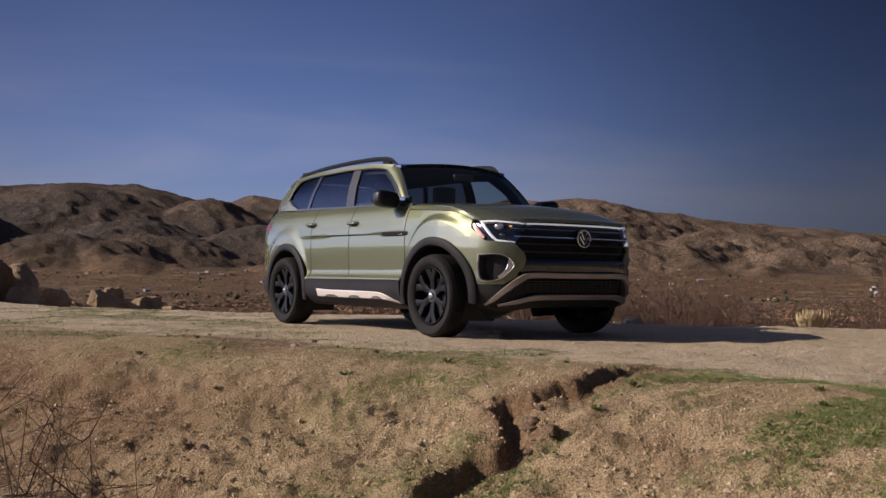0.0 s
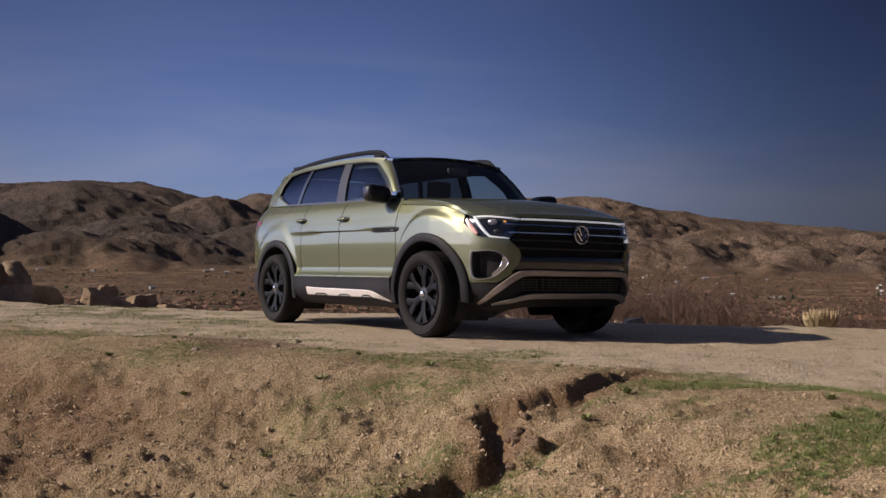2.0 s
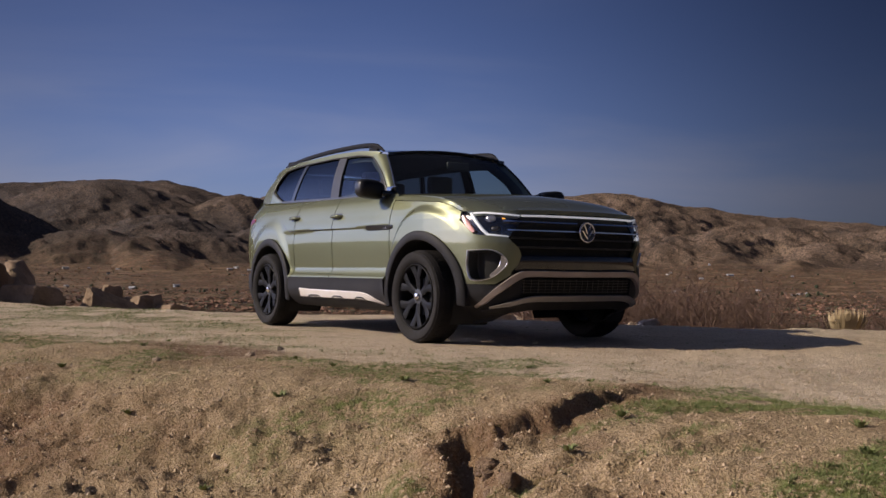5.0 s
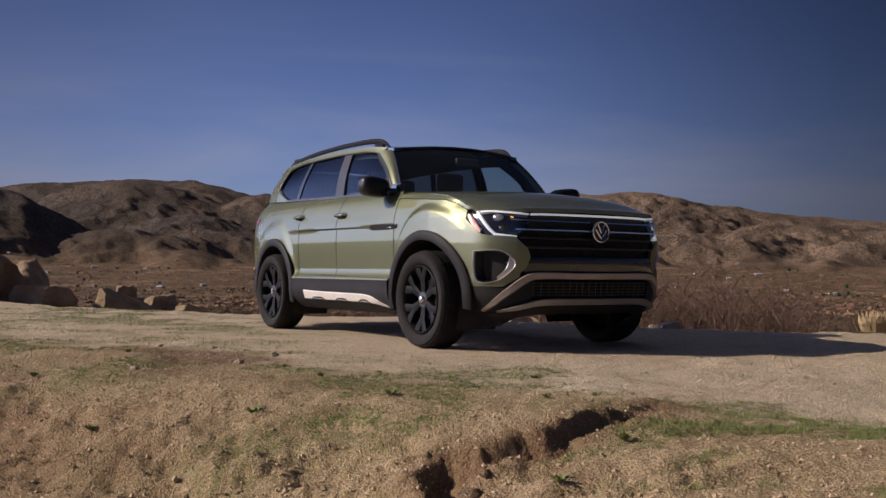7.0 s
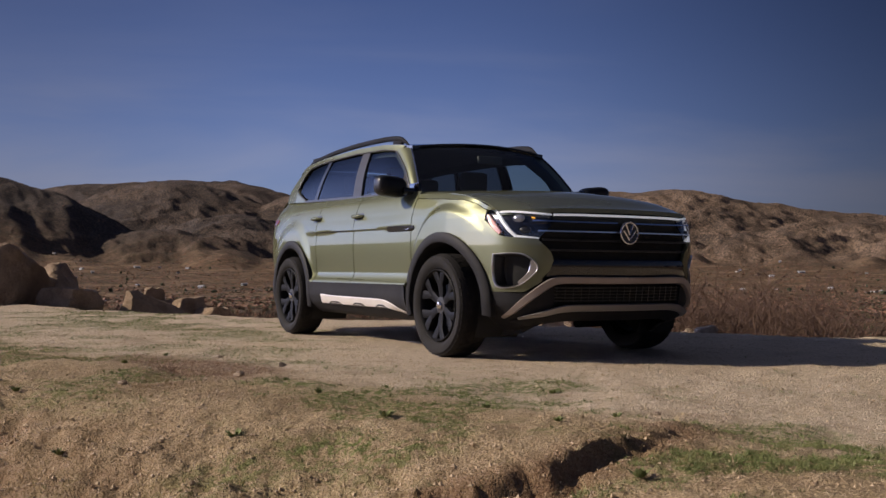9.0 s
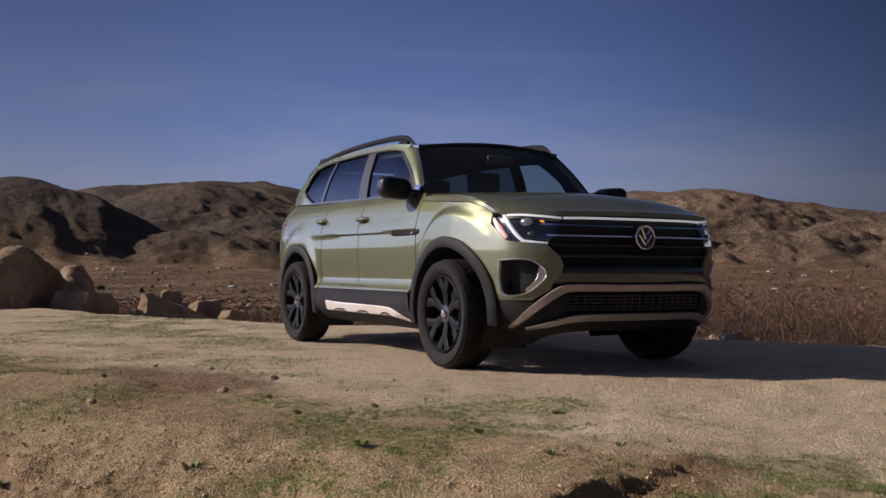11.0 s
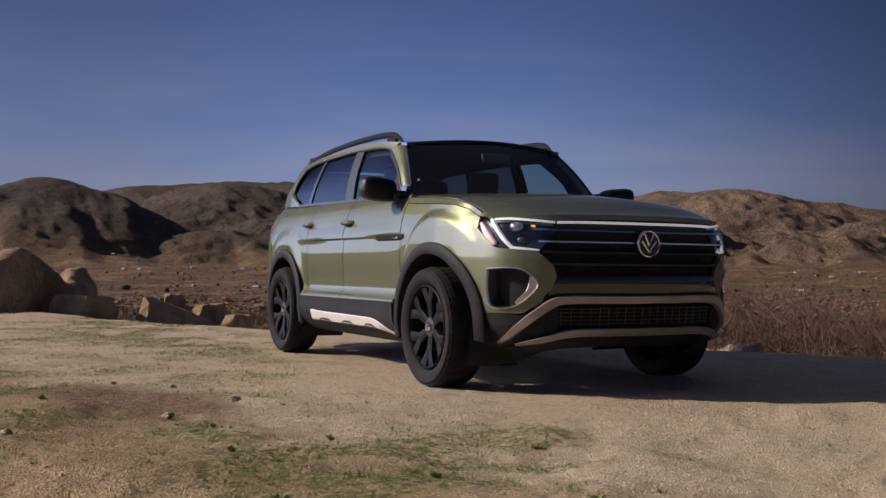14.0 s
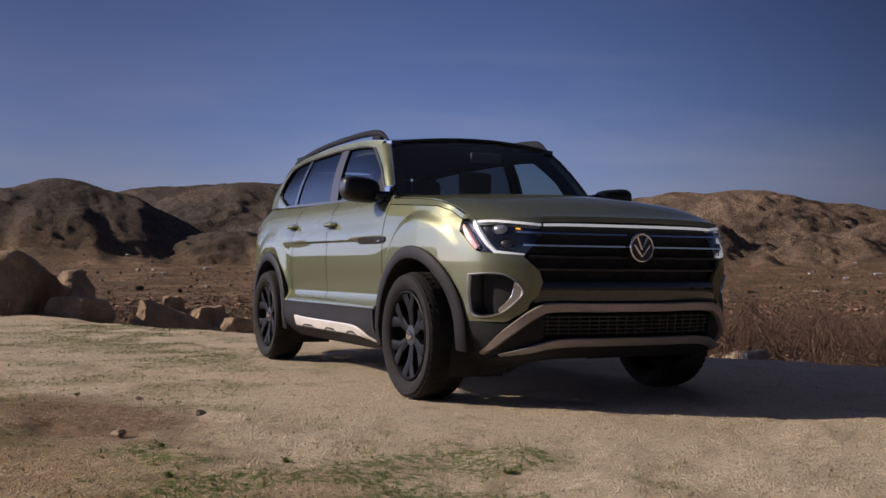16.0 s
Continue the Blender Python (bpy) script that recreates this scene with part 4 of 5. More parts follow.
def near_height(x, y):
    """The lot, its bank down to the camera's side, the gully and the fall to the valley."""
    e = np.interp(x, EDGE_X, EDGE_Y) + .10 * F2.sum(x * 1.3, y * 1.3, 3)
    d = e - y
    soft = .12
    fall = np.where(d / soft > 30, d, soft * np.log1p(np.exp(np.clip(d / soft, -30, 30))))
    fall = 3.2 * (1 - np.exp(-fall / 3.2))
    z = -.36 * fall
    berm = .06 * np.exp(-((y - e - .6) / .8) ** 2) * sstep(-2.5, .5, x)
    z = z + berm
    calm = np.exp(-(np.clip(np.abs(y) - 1.2, 0, 9) ** 2 + np.clip(np.abs(x + 1.5) - 2.2, 0, 9) ** 2) / .8)
    rough = .030 * F1.sum(x * .9, y * .9, 4) + .030 * F2.sum(x * 3.1, y * 3.1, 4) * (1 + 1.4 * sstep(-.1, .5, d))
    rough = rough + .060 * F3.sum((x + y) * 2.4, (y - x) * 6.0, 5, .6) * sstep(-.3, .5, d) + .022 * F2.sum(x * 8.5, y * 8.5, 3, .6) * sstep(-.6, .3, d) + .011 * F1.sum(x * 13, y * 13, 4, .6) * (1 + 1.0 * sstep(-.1, .4, d))
    crumb = .011 * np.clip(F3.sum(x * 24, y * 24, 3, .6) + .05, -.3, 1) + .005 * F1.sum(x * 47, y * 47, 2)
    rough = rough + crumb * (.35 + .65 * sstep(-1.0, .2, d)) * (np.hypot(x - 5, y + 4) < 9)
    z = z + rough * (1 - .75 * calm) * (1 / (1 + np.hypot(x, y) / 40))
    # gully
    wob = .10 * F2.sum(x * 5, y * 5, 4, .6)
    w2 = .022 * F1.sum(x * 17, y * 17, 3)
    cd, ca, cs = line_distance(x + wob + w2, y - wob + w2, CRACK)
    wid = np.interp(ca, [0, .3, .6, 1.0, 1.3, 1.7, 2.2, 3.2], [.02, .035, .055, .08, .085, .08, .085, .10]) * (.72 + .6 * F1.sum(ca * 5, ca * 0 + 2.5, 3))
    dep = np.interp(ca, [0, .3, .48, .65, 1.0, 1.3, 1.7, 2.2, 3.2], [.004, .012, .030, .05, .07, .085, .09, .10, .09])
    steep = dep * (1 - sstep(wid * .15, wid * 1.55, cd))
    gentle = dep * (.55 * (1 - sstep(wid * .3, wid * 1.5, cd)) + .45 * (1 - sstep(wid, wid + .40, cd)))
    lumps = .028 * F3.sum(x * 11, y * 11, 4, .6) * np.exp(-(cd / .22) ** 2)
    for hx, hy, hr, hh in MOUNDS:
        z = z + hh * np.exp(-(((x - hx + .5 * wob) ** 2 + (y - hy - .5 * wob) ** 2) / hr ** 2) ** 1.5)
    z = z - np.where(cs > 0, gentle, steep) + lumps + np.interp(ca, [0, .5, 1.1], [.0, .006, .016]) * np.exp(-((cd - wid * 1.7) / .09) ** 2) * (1 - calm) * (cs < 0)
    # a shallow step beside it, and small holes
    kd, ka, ks = line_distance(x + wob, y + w2, CREASE)
    z = z - .035 * np.exp(-(kd / .05) ** 2) + .03 * np.exp(-((kd - .12) / .09) ** 2) * (ks > 0)
    for hx, hy, hr, hd in PITS:
        z = z - .6 * hd * np.exp(-(((x - hx + wob) / (hr * 1.3)) ** 2 + ((y - hy + w2) / (hr * .7)) ** 2))
    # back edge of the lot
    b = np.interp(x, [-40, -10, -6.5, -4.7, -.5, 0.8, 4, 12, 40], [-5.5, -2.2, -.6, 1.2, 3.2, 4.5, 6.5, 9, 14]) + .3 * F1.sum(x * .7, y * .7, 3)
    bd = y - b
    z = z - .13 * np.clip(bd, 0, 5) * sstep(0, 1.0, bd)
    return z, d, bd


# single peaks in front of the ridge: azimuth, distance, elevation of the top, steepness, width of the top
PEAKS = ((84.8, 1450, 4.72, .47, 40), (88, 1480, 3.9, .42, 50), (80, 1300, 1.6, .42, 25), (76.2, 1300, 2.1, .42, 30), (75.3, 1800, 4.68, .42, 80), (72, 1500, 3.0, .42, 35), (69.8, 1350, 2.0, .42, 25), (68.3, 1700, 4.15, .52, 25), (65.5, 1450, 2.8, .46, 30), (58, 1500, 2.8, .46, 35), (52, 1600, 3.4, .46, 35), (50, 1380, 2.1, .5, 20), (48, 1750, 4.45, .46, 80), (44, 1350, 2.05, .52, 20), (41, 1450, 2.4, .5, 25), (38.5, 1600, 2.6, .5, 30), (36, 1350, 1.5, .5, 20))


def far_height(x, y):
    dx, dy = x - CENTRE[0], y - CENTRE[1]
    r = np.hypot(dx, dy) + 1e-6
    az = np.degrees(np.arctan2(-dx, dy)) % 360
    az = np.where(az > 300, az - 360, az)
    el = np.interp(az, RIDGE_AZ, RIDGE_EL)
    el = el * np.where((az < -5) | (az > 135), .4, 1)
    # valley floor: falls from the lot, then climbs slowly to the foot of the hills
    floor = np.interp(r, [0, 14, 40, 120, 330, 750, 1400], [-1.0, -1.3, -2.0, -4.5, -8.5, -12, 16])
    floor = floor + F1.sum(x / 60, y / 60, 4) * np.interp(r, [10, 60, 300], [.15, .8, 2.5])
    top = 1950 + 260 * F2.one(az / 9.0 + 40, az * 0 + 3.3)
    foot = 1150 + 160 * F1.one(az / 7 + 11, az * 0 + 7.7)
    ridge = .6 + np.tan(np.radians(el)) * top
    t = np.clip((r - foot) / (top - foot), 0, 1)
    g = F3.ridged(x / 300, y / 300, 5, .48)
    g2 = F2.ridged(x / 75 + 9, y / 75, 4)
    shape = .55 * t ** 1.1 + .45 * t ** 2.2
    m = floor * (1 - t) + ridge * shape
    crag = (g2 - .42) * 17 + (F1.ridged(x / 30, y / 30 + 5, 3) - .42) * 11 + (F3.ridged(x / 13, y / 13, 2) - .42) * 5
    carve = (g - .42) * 44 + F1.sum(x / 160, y / 160, 4) * 14 + crag * (1 - .42 * sstep(60, 68, az))
    m = m + carve * np.sin(np.pi * np.clip(t, 0, 1) ** .9) + .28 * crag * sstep(.6, 1, t)
    back = np.clip((r - top) / 600, 0, 1)
    m = m - ridge * .8 * back + 0
    # single steep peaks with worn flanks
    gully = (F2.ridged(x / 95 + 3, y / 95, 4) - .42) * 7 + (F1.ridged(x / 38, y / 38 + 5, 4) - .42) * 13 + (F3.ridged(x / 15, y / 15, 2) - .42) * 6
    for pa, pr, pe, slope, wide in PEAKS:
        px, py = CENTRE[0] - math.sin(math.radians(pa)) * pr, CENTRE[1] + math.cos(math.radians(pa)) * pr
        pd = np.hypot(x - px, y - py)
        peak = .6 + math.tan(math.radians(pe)) * pr - slope * (np.sqrt(pd ** 2 + wide ** 2) - wide)
        peak = peak + (.45 if pa > 80 else .65 if pa > 60 else .85) * gully * sstep(.3 * wide, 1.5 * wide, pd)
        m = np.where(r > 800, np.maximum(m, peak), m)
    # lower foothills in front
    hill = np.exp(-((r - 1260) / 190) ** 2) * np.clip(F1.sum(az / 4.5 + 30, r / 400, 3) + .05, 0, 1)
    m = m + 42 * hill
    return np.where(r > 800, np.maximum(m, floor + 42 * hill), floor + 42 * hill), r, az


def height(x, y):
    zn, d, bd = near_height(x, y)
    zf, r, az = far_height(x, y)
    q = np.hypot(x + .5, y - .0)
    k = sstep(11, 30, q)
    return zn * (1 - k) + zf * k


def ground_z(x, y):
    return float(height(np.array([float(x)]), np.array([float(y)]))[0])


def make_ground_mat():
    m = principled("dry_sandy_ground", (0.3, 0.2, 0.13), 0.95, spec=0.15)
    big, mid, fine, grit = noise_node(m, .55, 6), noise_node(m, 2.6, 7, .6), noise_node(m, 22, 6, .65), noise_node(m, 110, 4, .7)
    c = ramp(m, big.outputs["Fac"], [(.32, (.372, .274, .166)), (.5, (.495, .380, .242)), (.68, (.42, .311, .192))])
    f = ramp(m, fine.outputs["Fac"], [(.3, (.72,) * 3), (.55, (1.0,) * 3), (.75, (1.18,) * 3)])
    g = ramp(m, grit.outputs["Fac"], [(.35, (.6,) * 3), (.5, (1.0,) * 3), (.7, (1.25,) * 3)])
    col = mixed(m, .8, c.outputs[0], f.outputs[0], "MULTIPLY")
    col = mixed(m, .7, col, g.outputs[0], "MULTIPLY")
    # crumbs: two sizes of rounded cells
    crumbs = []
    for scale, thin in ((80, .9), (170, .8)):
        tc = m.node_tree.nodes.new("ShaderNodeTexCoord")
        vo3 = m.node_tree.nodes.new("ShaderNodeTexVoronoi")
        vo3.feature = "F1"
        vo3.inputs["Scale"].default_value = scale
        wz = noise_node(m, scale * .7, 2)
        mv = m.node_tree.nodes.new("ShaderNodeVectorMath")
        mv.operation = "MULTIPLY_ADD"
        mv.inputs[1].default_value = (.012, .012, .012)
        m.node_tree.links.new(wz.outputs["Color"], mv.inputs[0])
        m.node_tree.links.new(tc.outputs["Object"], mv.inputs[2])
        m.node_tree.links.new(mv.outputs[0], vo3.inputs["Vector"])
        crumbs.append(ramp(m, vo3.outputs["Distance"], [(.12, (1, 1, 1)), (thin, (0, 0, 0))]).outputs[0])
    both = mixed(m, .45, crumbs[0], crumbs[1])
    # crumb tops lightened and gaps darkened, their shading put into the colour
    col = mixed(m, .85, col, ramp(m, both, [(.2, (.68, .62, .55)), (.45, (1.06, 1.05, 1.01)), (.8, (1.40, 1.38, 1.32))]).outputs[0], "MULTIPLY")
    # pale dust on the driven track
    au = m.node_tree.nodes.new("ShaderNodeAttribute")
    au.attribute_name = "dust"
    col = mixed(m, maths(m, "MULTIPLY", au.outputs["Fac"], ramp(m, fine.outputs["Fac"], [(.3, (.45,) * 3), (.6, (.95,) * 3)]).outputs[0]), col, mixed(m, .45, (.71, .59, .44), g.outputs[0], "MULTIPLY"))
    # red-brown dirt patches
    N, L = nodes_of(m)
    red = ramp(m, mid.outputs["Fac"], [(.56, (0, 0, 0)), (.68, (1, 1, 1))])
    col = mixed(m, maths(m, "MULTIPLY", red.outputs[0], .35), col, (.25, .155, .10))
    ad = N.new("ShaderNodeAttribute")
    ad.attribute_name = "dirt"
    col = mixed(m, maths(m, "MULTIPLY", ad.outputs["Fac"], ramp(m, fine.outputs["Fac"], [(.3, (.35,) * 3), (.6, (.9,) * 3)]).outputs[0]), col, (.19, .102, .06))
    # short green growth, held in the mesh as an amount
    at = N.new("ShaderNodeAttribute")
    at.attribute_name = "growth"
    ga = maths(m, "MULTIPLY", at.outputs["Fac"], ramp(m, fine.outputs["Fac"], [(.44, (0, 0, 0)), (.55, (1, 1, 1))]).outputs[0])
    col = mixed(m, maths(m, "MULTIPLY", ga, .92), col, (.135, .175, .048))
    # far land: scrub specks on brown soil, bare rock higher up
    av = N.new("ShaderNodeAttribute")
    av.attribute_name = "far"
    sp = noise_node(m, .22, 5, .7)
    vo = noise_node(m, .028, 6, .65)
    rock = noise_node(m, .012, 9, .62)
    fc = ramp(m, sp.outputs["Fac"], [(.38, (.052, .042, .028)), (.50, (.135, .085, .052)), (.62, (.25, .165, .105))])
    fc2 = ramp(m, vo.outputs["Fac"], [(.40, (.060, .052, .030)), (.47, (.16, .085, .05)), (.53, (.095, .078, .042)), (.6, (.29, .19, .12))])
    farc = mixed(m, .5, fc.outputs[0], fc2.outputs[0])
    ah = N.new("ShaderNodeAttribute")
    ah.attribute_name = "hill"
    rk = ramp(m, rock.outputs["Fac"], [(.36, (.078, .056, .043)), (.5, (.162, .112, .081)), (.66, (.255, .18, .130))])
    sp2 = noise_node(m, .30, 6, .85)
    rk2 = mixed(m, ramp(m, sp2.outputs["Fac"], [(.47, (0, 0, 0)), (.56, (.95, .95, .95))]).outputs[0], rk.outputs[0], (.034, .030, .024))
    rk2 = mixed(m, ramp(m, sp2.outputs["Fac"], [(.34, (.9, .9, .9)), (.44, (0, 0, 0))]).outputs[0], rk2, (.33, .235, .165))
    # dark scrub speckle on the left hills, also carrying their shade as colour
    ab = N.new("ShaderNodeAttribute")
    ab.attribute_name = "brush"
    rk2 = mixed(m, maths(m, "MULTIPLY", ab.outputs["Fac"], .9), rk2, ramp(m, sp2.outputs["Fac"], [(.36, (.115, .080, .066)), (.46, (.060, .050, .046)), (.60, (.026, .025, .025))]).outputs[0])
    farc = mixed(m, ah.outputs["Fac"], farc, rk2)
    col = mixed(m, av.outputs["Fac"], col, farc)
    b0 = bumped(m, fine.outputs["Fac"], .6, .030)
    b1 = bumped(m, both, 1.0, .016, b0)
    b2 = bumped(m, grit.outputs["Fac"], .6, .006, b1)
    b3 = bumped(m, rock.outputs["Fac"], .7, 10.0)
    b4 = bumped(m, sp2.outputs["Fac"], .5, 3.0, b3)
    mixn = N.new("ShaderNodeMix")
    mixn.data_type = "VECTOR"
    L(av.outputs["Fac"], mixn.inputs[0])
    L(b2, mixn.inputs[4])
    L(b4, mixn.inputs[5])
    into(m, Base_Color=col, Normal=mixn.outputs[1])
    return m


GROUND = make_ground_mat()


def growth_at(x, y):
    """How much short green growth stands at a place: along the bank's brow, little on the driven track."""
    e = np.interp(x, EDGE_X, EDGE_Y)
    d = e - y
    n = F1.sum(x * .9 + 4, y * .9, 4) + .5 * F2.sum(x * 3, y * 3, 3)
    brow = np.exp(-((d + .95) / 1.05) ** 2) + .28 * sstep(.1, .8, d) + .7 * sstep(3.6, 4.8, x) * sstep(-1.6, -.6, d) + .35 * np.exp(-((x + 4.5) / 2.5) ** 2 - ((y + 1.2) / 1.0) ** 2)
    brow = brow + 1.5 * np.exp(-((x + 7.8) / 2.6) ** 2 - ((y + 1.6 + .12 * (x + 7.8)) / 1.3) ** 2) + .5 * sstep(1.2, 2.2, x) * np.exp(-((y + 2.3) / .8) ** 2)
    lush = .55 * sstep(3.6, 5.0, x) * sstep(-4.4, -3.0, y) * (1 - sstep(-2.3, -1.5, y))
    brow = brow + .3 * lush + .5 * np.exp(-((x - 2.3) / 1.3) ** 2 - ((y + 1.35) / .75) ** 2)
    edge = np.exp(-((x + 6.5) / 3.5) ** 2 - ((y + 1.8 + .12 * (x + 7.8)) / 1.1) ** 2)
    patchy = sstep(-.12 - .04 * lush - .3 * edge, .26 - .04 * lush - .3 * edge, F3.sum(x * 2.2 + 7, y * 2.2, 4, .6))
    return np.clip(brow * 1.0 + n * 1.0, 0, 1) * patchy * (1 - .8 * dirt_at(x, y)) * (np.hypot(x - 3, y + 2) < 25)


def dirt_at(x, y):
    """Freshly turned red-brown soil: a worn patch on the brow and the gully's sides."""
    n = F2.sum(x * 2.5, y * 2.5, 4, .6)
    a = np.exp(-((x - .25) / 1.0) ** 2 - ((y + 2.75) / .5) ** 2)
    cd, ca, cs = line_distance(x, y, CRACK)
    d = np.interp(x, EDGE_X, EDGE_Y) - y
    bank = np.clip(1.0 * sstep(-.3, .6, d) * (1 - sstep(1.8, 3.6, x)) + n * .5 - .05, 0, 1)
    return np.clip(np.clip(a * 2.0 + n * .8 - .30, 0, 1) + bank + .9 * np.exp(-(cd / .16) ** 2), 0, 1)


def dust_at(x, y):
    d = np.interp(x, EDGE_X, EDGE_Y) - y
    return np.clip(sstep(-.7, -1.9, d) + .3 * F1.sum(x * 1.3, y * 1.3, 4) , 0, 1) * sstep(-.6, -1.0, d)


def build_ground():
    A = np.r_[np.arange(-180, 24, 3.0), np.arange(24, 100, .165), np.arange(100, 180.1, 2.5)]
    R = np.r_[0.02, .25 * 1.014 ** np.arange(0, 640)]
    near = 1.3 * 1.0042 ** np.arange(0, 420)
    R = np.r_[R[R < 1.3], near, near[-1] * 1.008 ** np.arange(1, 640)]
    R = np.r_[R[R < 38], 38 * 1.016 ** np.arange(0, 270)]
    R = np.r_[R[R < 1130], np.arange(1130, 2150, 6.0), 2150 * 1.03 ** np.arange(0, 12)]
    R = R[R < 3100]
    a = np.radians(A)
    X = CENTRE[0] - np.sin(a)[:, None] * R[None]
    Y = CENTRE[1] + np.cos(a)[:, None] * R[None]
    Z = height(X, Y)
    n, m = X.shape
    V = np.stack([X, Y, Z], -1).reshape(-1, 3)
    i, j = np.meshgrid(np.arange(n - 1), np.arange(m - 1), indexing="ij")
    k = (i * m + j).ravel()
    Q = np.stack([k, k + 1, k + m + 1, k + m], 1)
    far = sstep(12, 34, np.hypot(X + .5, Y)).ravel()
    foot = sstep(1050, 1350, np.hypot(X - CENTRE[0], Y - CENTRE[1])).ravel()
    gr, dirt = growth_at(X, Y).ravel(), dirt_at(X, Y).ravel()
    ring = (np.arange(m - 1) < np.searchsorted(R, 1130))
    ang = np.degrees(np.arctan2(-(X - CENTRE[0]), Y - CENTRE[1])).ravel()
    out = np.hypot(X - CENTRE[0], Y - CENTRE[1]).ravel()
    # mask by azimuth: where the left hills' shaded side is put into the colour
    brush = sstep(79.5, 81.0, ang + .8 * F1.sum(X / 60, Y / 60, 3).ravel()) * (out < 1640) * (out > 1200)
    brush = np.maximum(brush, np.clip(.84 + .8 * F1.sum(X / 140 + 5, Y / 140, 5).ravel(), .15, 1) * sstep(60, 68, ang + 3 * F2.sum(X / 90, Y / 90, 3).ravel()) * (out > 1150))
    for name, keep, label in (("ground", np.tile(ring, n - 1), "dry sandy lot with green growth, falling to a brown scrub valley"), ("hills", np.tile(~ring, n - 1), "bare brown rocky desert hills behind the valley")):
        q = Q[keep]
        used = np.unique(q)
        back = np.full(len(V), -1)
        back[used] = np.arange(len(used))
        me = bpy.data.meshes.new(name)
        me.from_pydata(V[used].tolist(), [], back[q].tolist())
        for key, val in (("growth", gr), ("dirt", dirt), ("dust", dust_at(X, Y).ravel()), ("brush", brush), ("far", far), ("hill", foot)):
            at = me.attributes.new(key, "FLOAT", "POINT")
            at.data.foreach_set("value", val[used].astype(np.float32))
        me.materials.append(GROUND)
        me.shade_smooth()
        tagged(new(name, me), label, "ground" if name == "ground" else "hills", kind="structure")


build_ground()


# ---- stones, plants and houses ----
def make_rock_mat(name, a, b, scale=2.5):
    m = principled(name, a, 0.9, spec=0.2)
    n, f, g = noise_node(m, scale, 8, .6), noise_node(m, scale * 14, 5, .65), noise_node(m, scale * .5, 4)
    c = ramp(m, n.outputs["Fac"], [(.40, a), (.58, b)])
    col = mixed(m, .6, c.outputs[0], ramp(m, f.outputs["Fac"], [(.3, (.7,) * 3), (.7, (1.2,) * 3)]).outputs[0], "MULTIPLY")
    col = mixed(m, ramp(m, g.outputs["Fac"], [(.55, (0, 0, 0)), (.7, (.6, .6, .6))]).outputs[0], col, (.13, .085, .055))
    into(m, Base_Color=col, Normal=bumped(m, f.outputs["Fac"], .8, .035, bumped(m, n.outputs["Fac"], .9, .14)))
    return m


ROCK = make_rock_mat("weathered_granite", (.25, .178, .120), (.37, .272, .188))
DARK_ROCK = make_rock_mat("dark_stone", (.15, .115, .095), (.24, .19, .155), 9)
PALE_ROCK = make_rock_mat("pale_granite", (.42, .31, .22), (.58, .46, .35), 4)
LUMP = make_rock_mat("red_brown_dirt", (.27, .17, .105), (.40, .28, .185), 14)
CLOD = make_dusty("dry_clod", (.50, .38, .25), (.38, .275, .175), .95, 0, 3)
TWIG = make_dusty("dry_brown_twigs", (.095, .056, .040), (.16, .10, .070), .9, 0, 2)
STRAW = make_dusty("dry_straw", (.42, .33, .19), (.30, .22, .12), .85, 0, 5)
BLADE = make_dusty("green_blades", (.150, .180, .056), (.225, .230, .090), .8, 0, 6)
SCRUB = make_dusty("far_scrub", (.050, .033, .023), (.095, .052, .034), .95, 0, .2)
OLIVE = make_dusty("olive_scrub", (.060, .060, .030), (.105, .10, .052), .95, 0, .2)
PALE_SCRUB = make_dusty("pale_scrub", (.20, .105, .066), (.28, .165, .108), .95, 0, .2)
TREE = make_dusty("dark_far_trees", (.022, .030, .014), (.045, .05, .022), .95, 0, .3)


def boulder(name, x, y, size, seed, label, material=ROCK, sink=.3, base=None, blocky=.35, cuts=None):
    """A weathered boulder: a rounded block with planes and cracks worn into it."""
    rs = np.random.RandomState(seed)
    bm = bmesh.new()
    bmesh.ops.create_icosphere(bm, subdivisions=5 if cuts else 4, radius=1)
    planes = [(Vector(rs.normal(size=3)).normalized(), .52 + .35 * rs.rand()) for _ in range(9 if blocky < .4 else 15)]
    if cuts:
        planes = planes[:4] + [(Vector(c[:3]).normalized(), c[3]) for c in cuts]
    off = Vector(rs.rand(3) * 40)
    for v in bm.verts:
        p = v.co.copy()
        p = Vector(math.copysign(abs(c) ** (1 - blocky), c) for c in p)
        for n, d in planes:
            k = p.dot(n) - d
            if k > 0:
                p -= n * k * .96
        p *= 1 + .10 * noise.noise(p * 1.6 + off) + .05 * noise.noise(p * 4 + off) + .025 * noise.noise(p * 11 + off)
        v.co = Vector((p.x * size[0] / 2, p.y * size[1] / 2, p.z * size[2] / 2))
    bmesh.ops.rotate(bm, verts=bm.verts, cent=(0, 0, 0), matrix=Matrix.Rotation(rs.rand() * 6, 3, "Z") if blocky < .3 else Matrix.Rotation(0 if cuts else rs.normal() * .2, 3, "Z"))
    z = (ground_z(x, y) if base is None else base) + size[2] * (.5 - sink)
    me = bpy.data.meshes.new(name)
    bm.to_mesh(me)
    bm.free()
    me.materials.append(material)
    me.shade_smooth()
    ob = new(name, me)
    ob.matrix_world = pose(x, y, z)
    return tagged(ob, label, "boulder" if size[0] > .3 else "stone", "boulders at the edge of the lot" if size[0] > .3 else "stones on the lot")


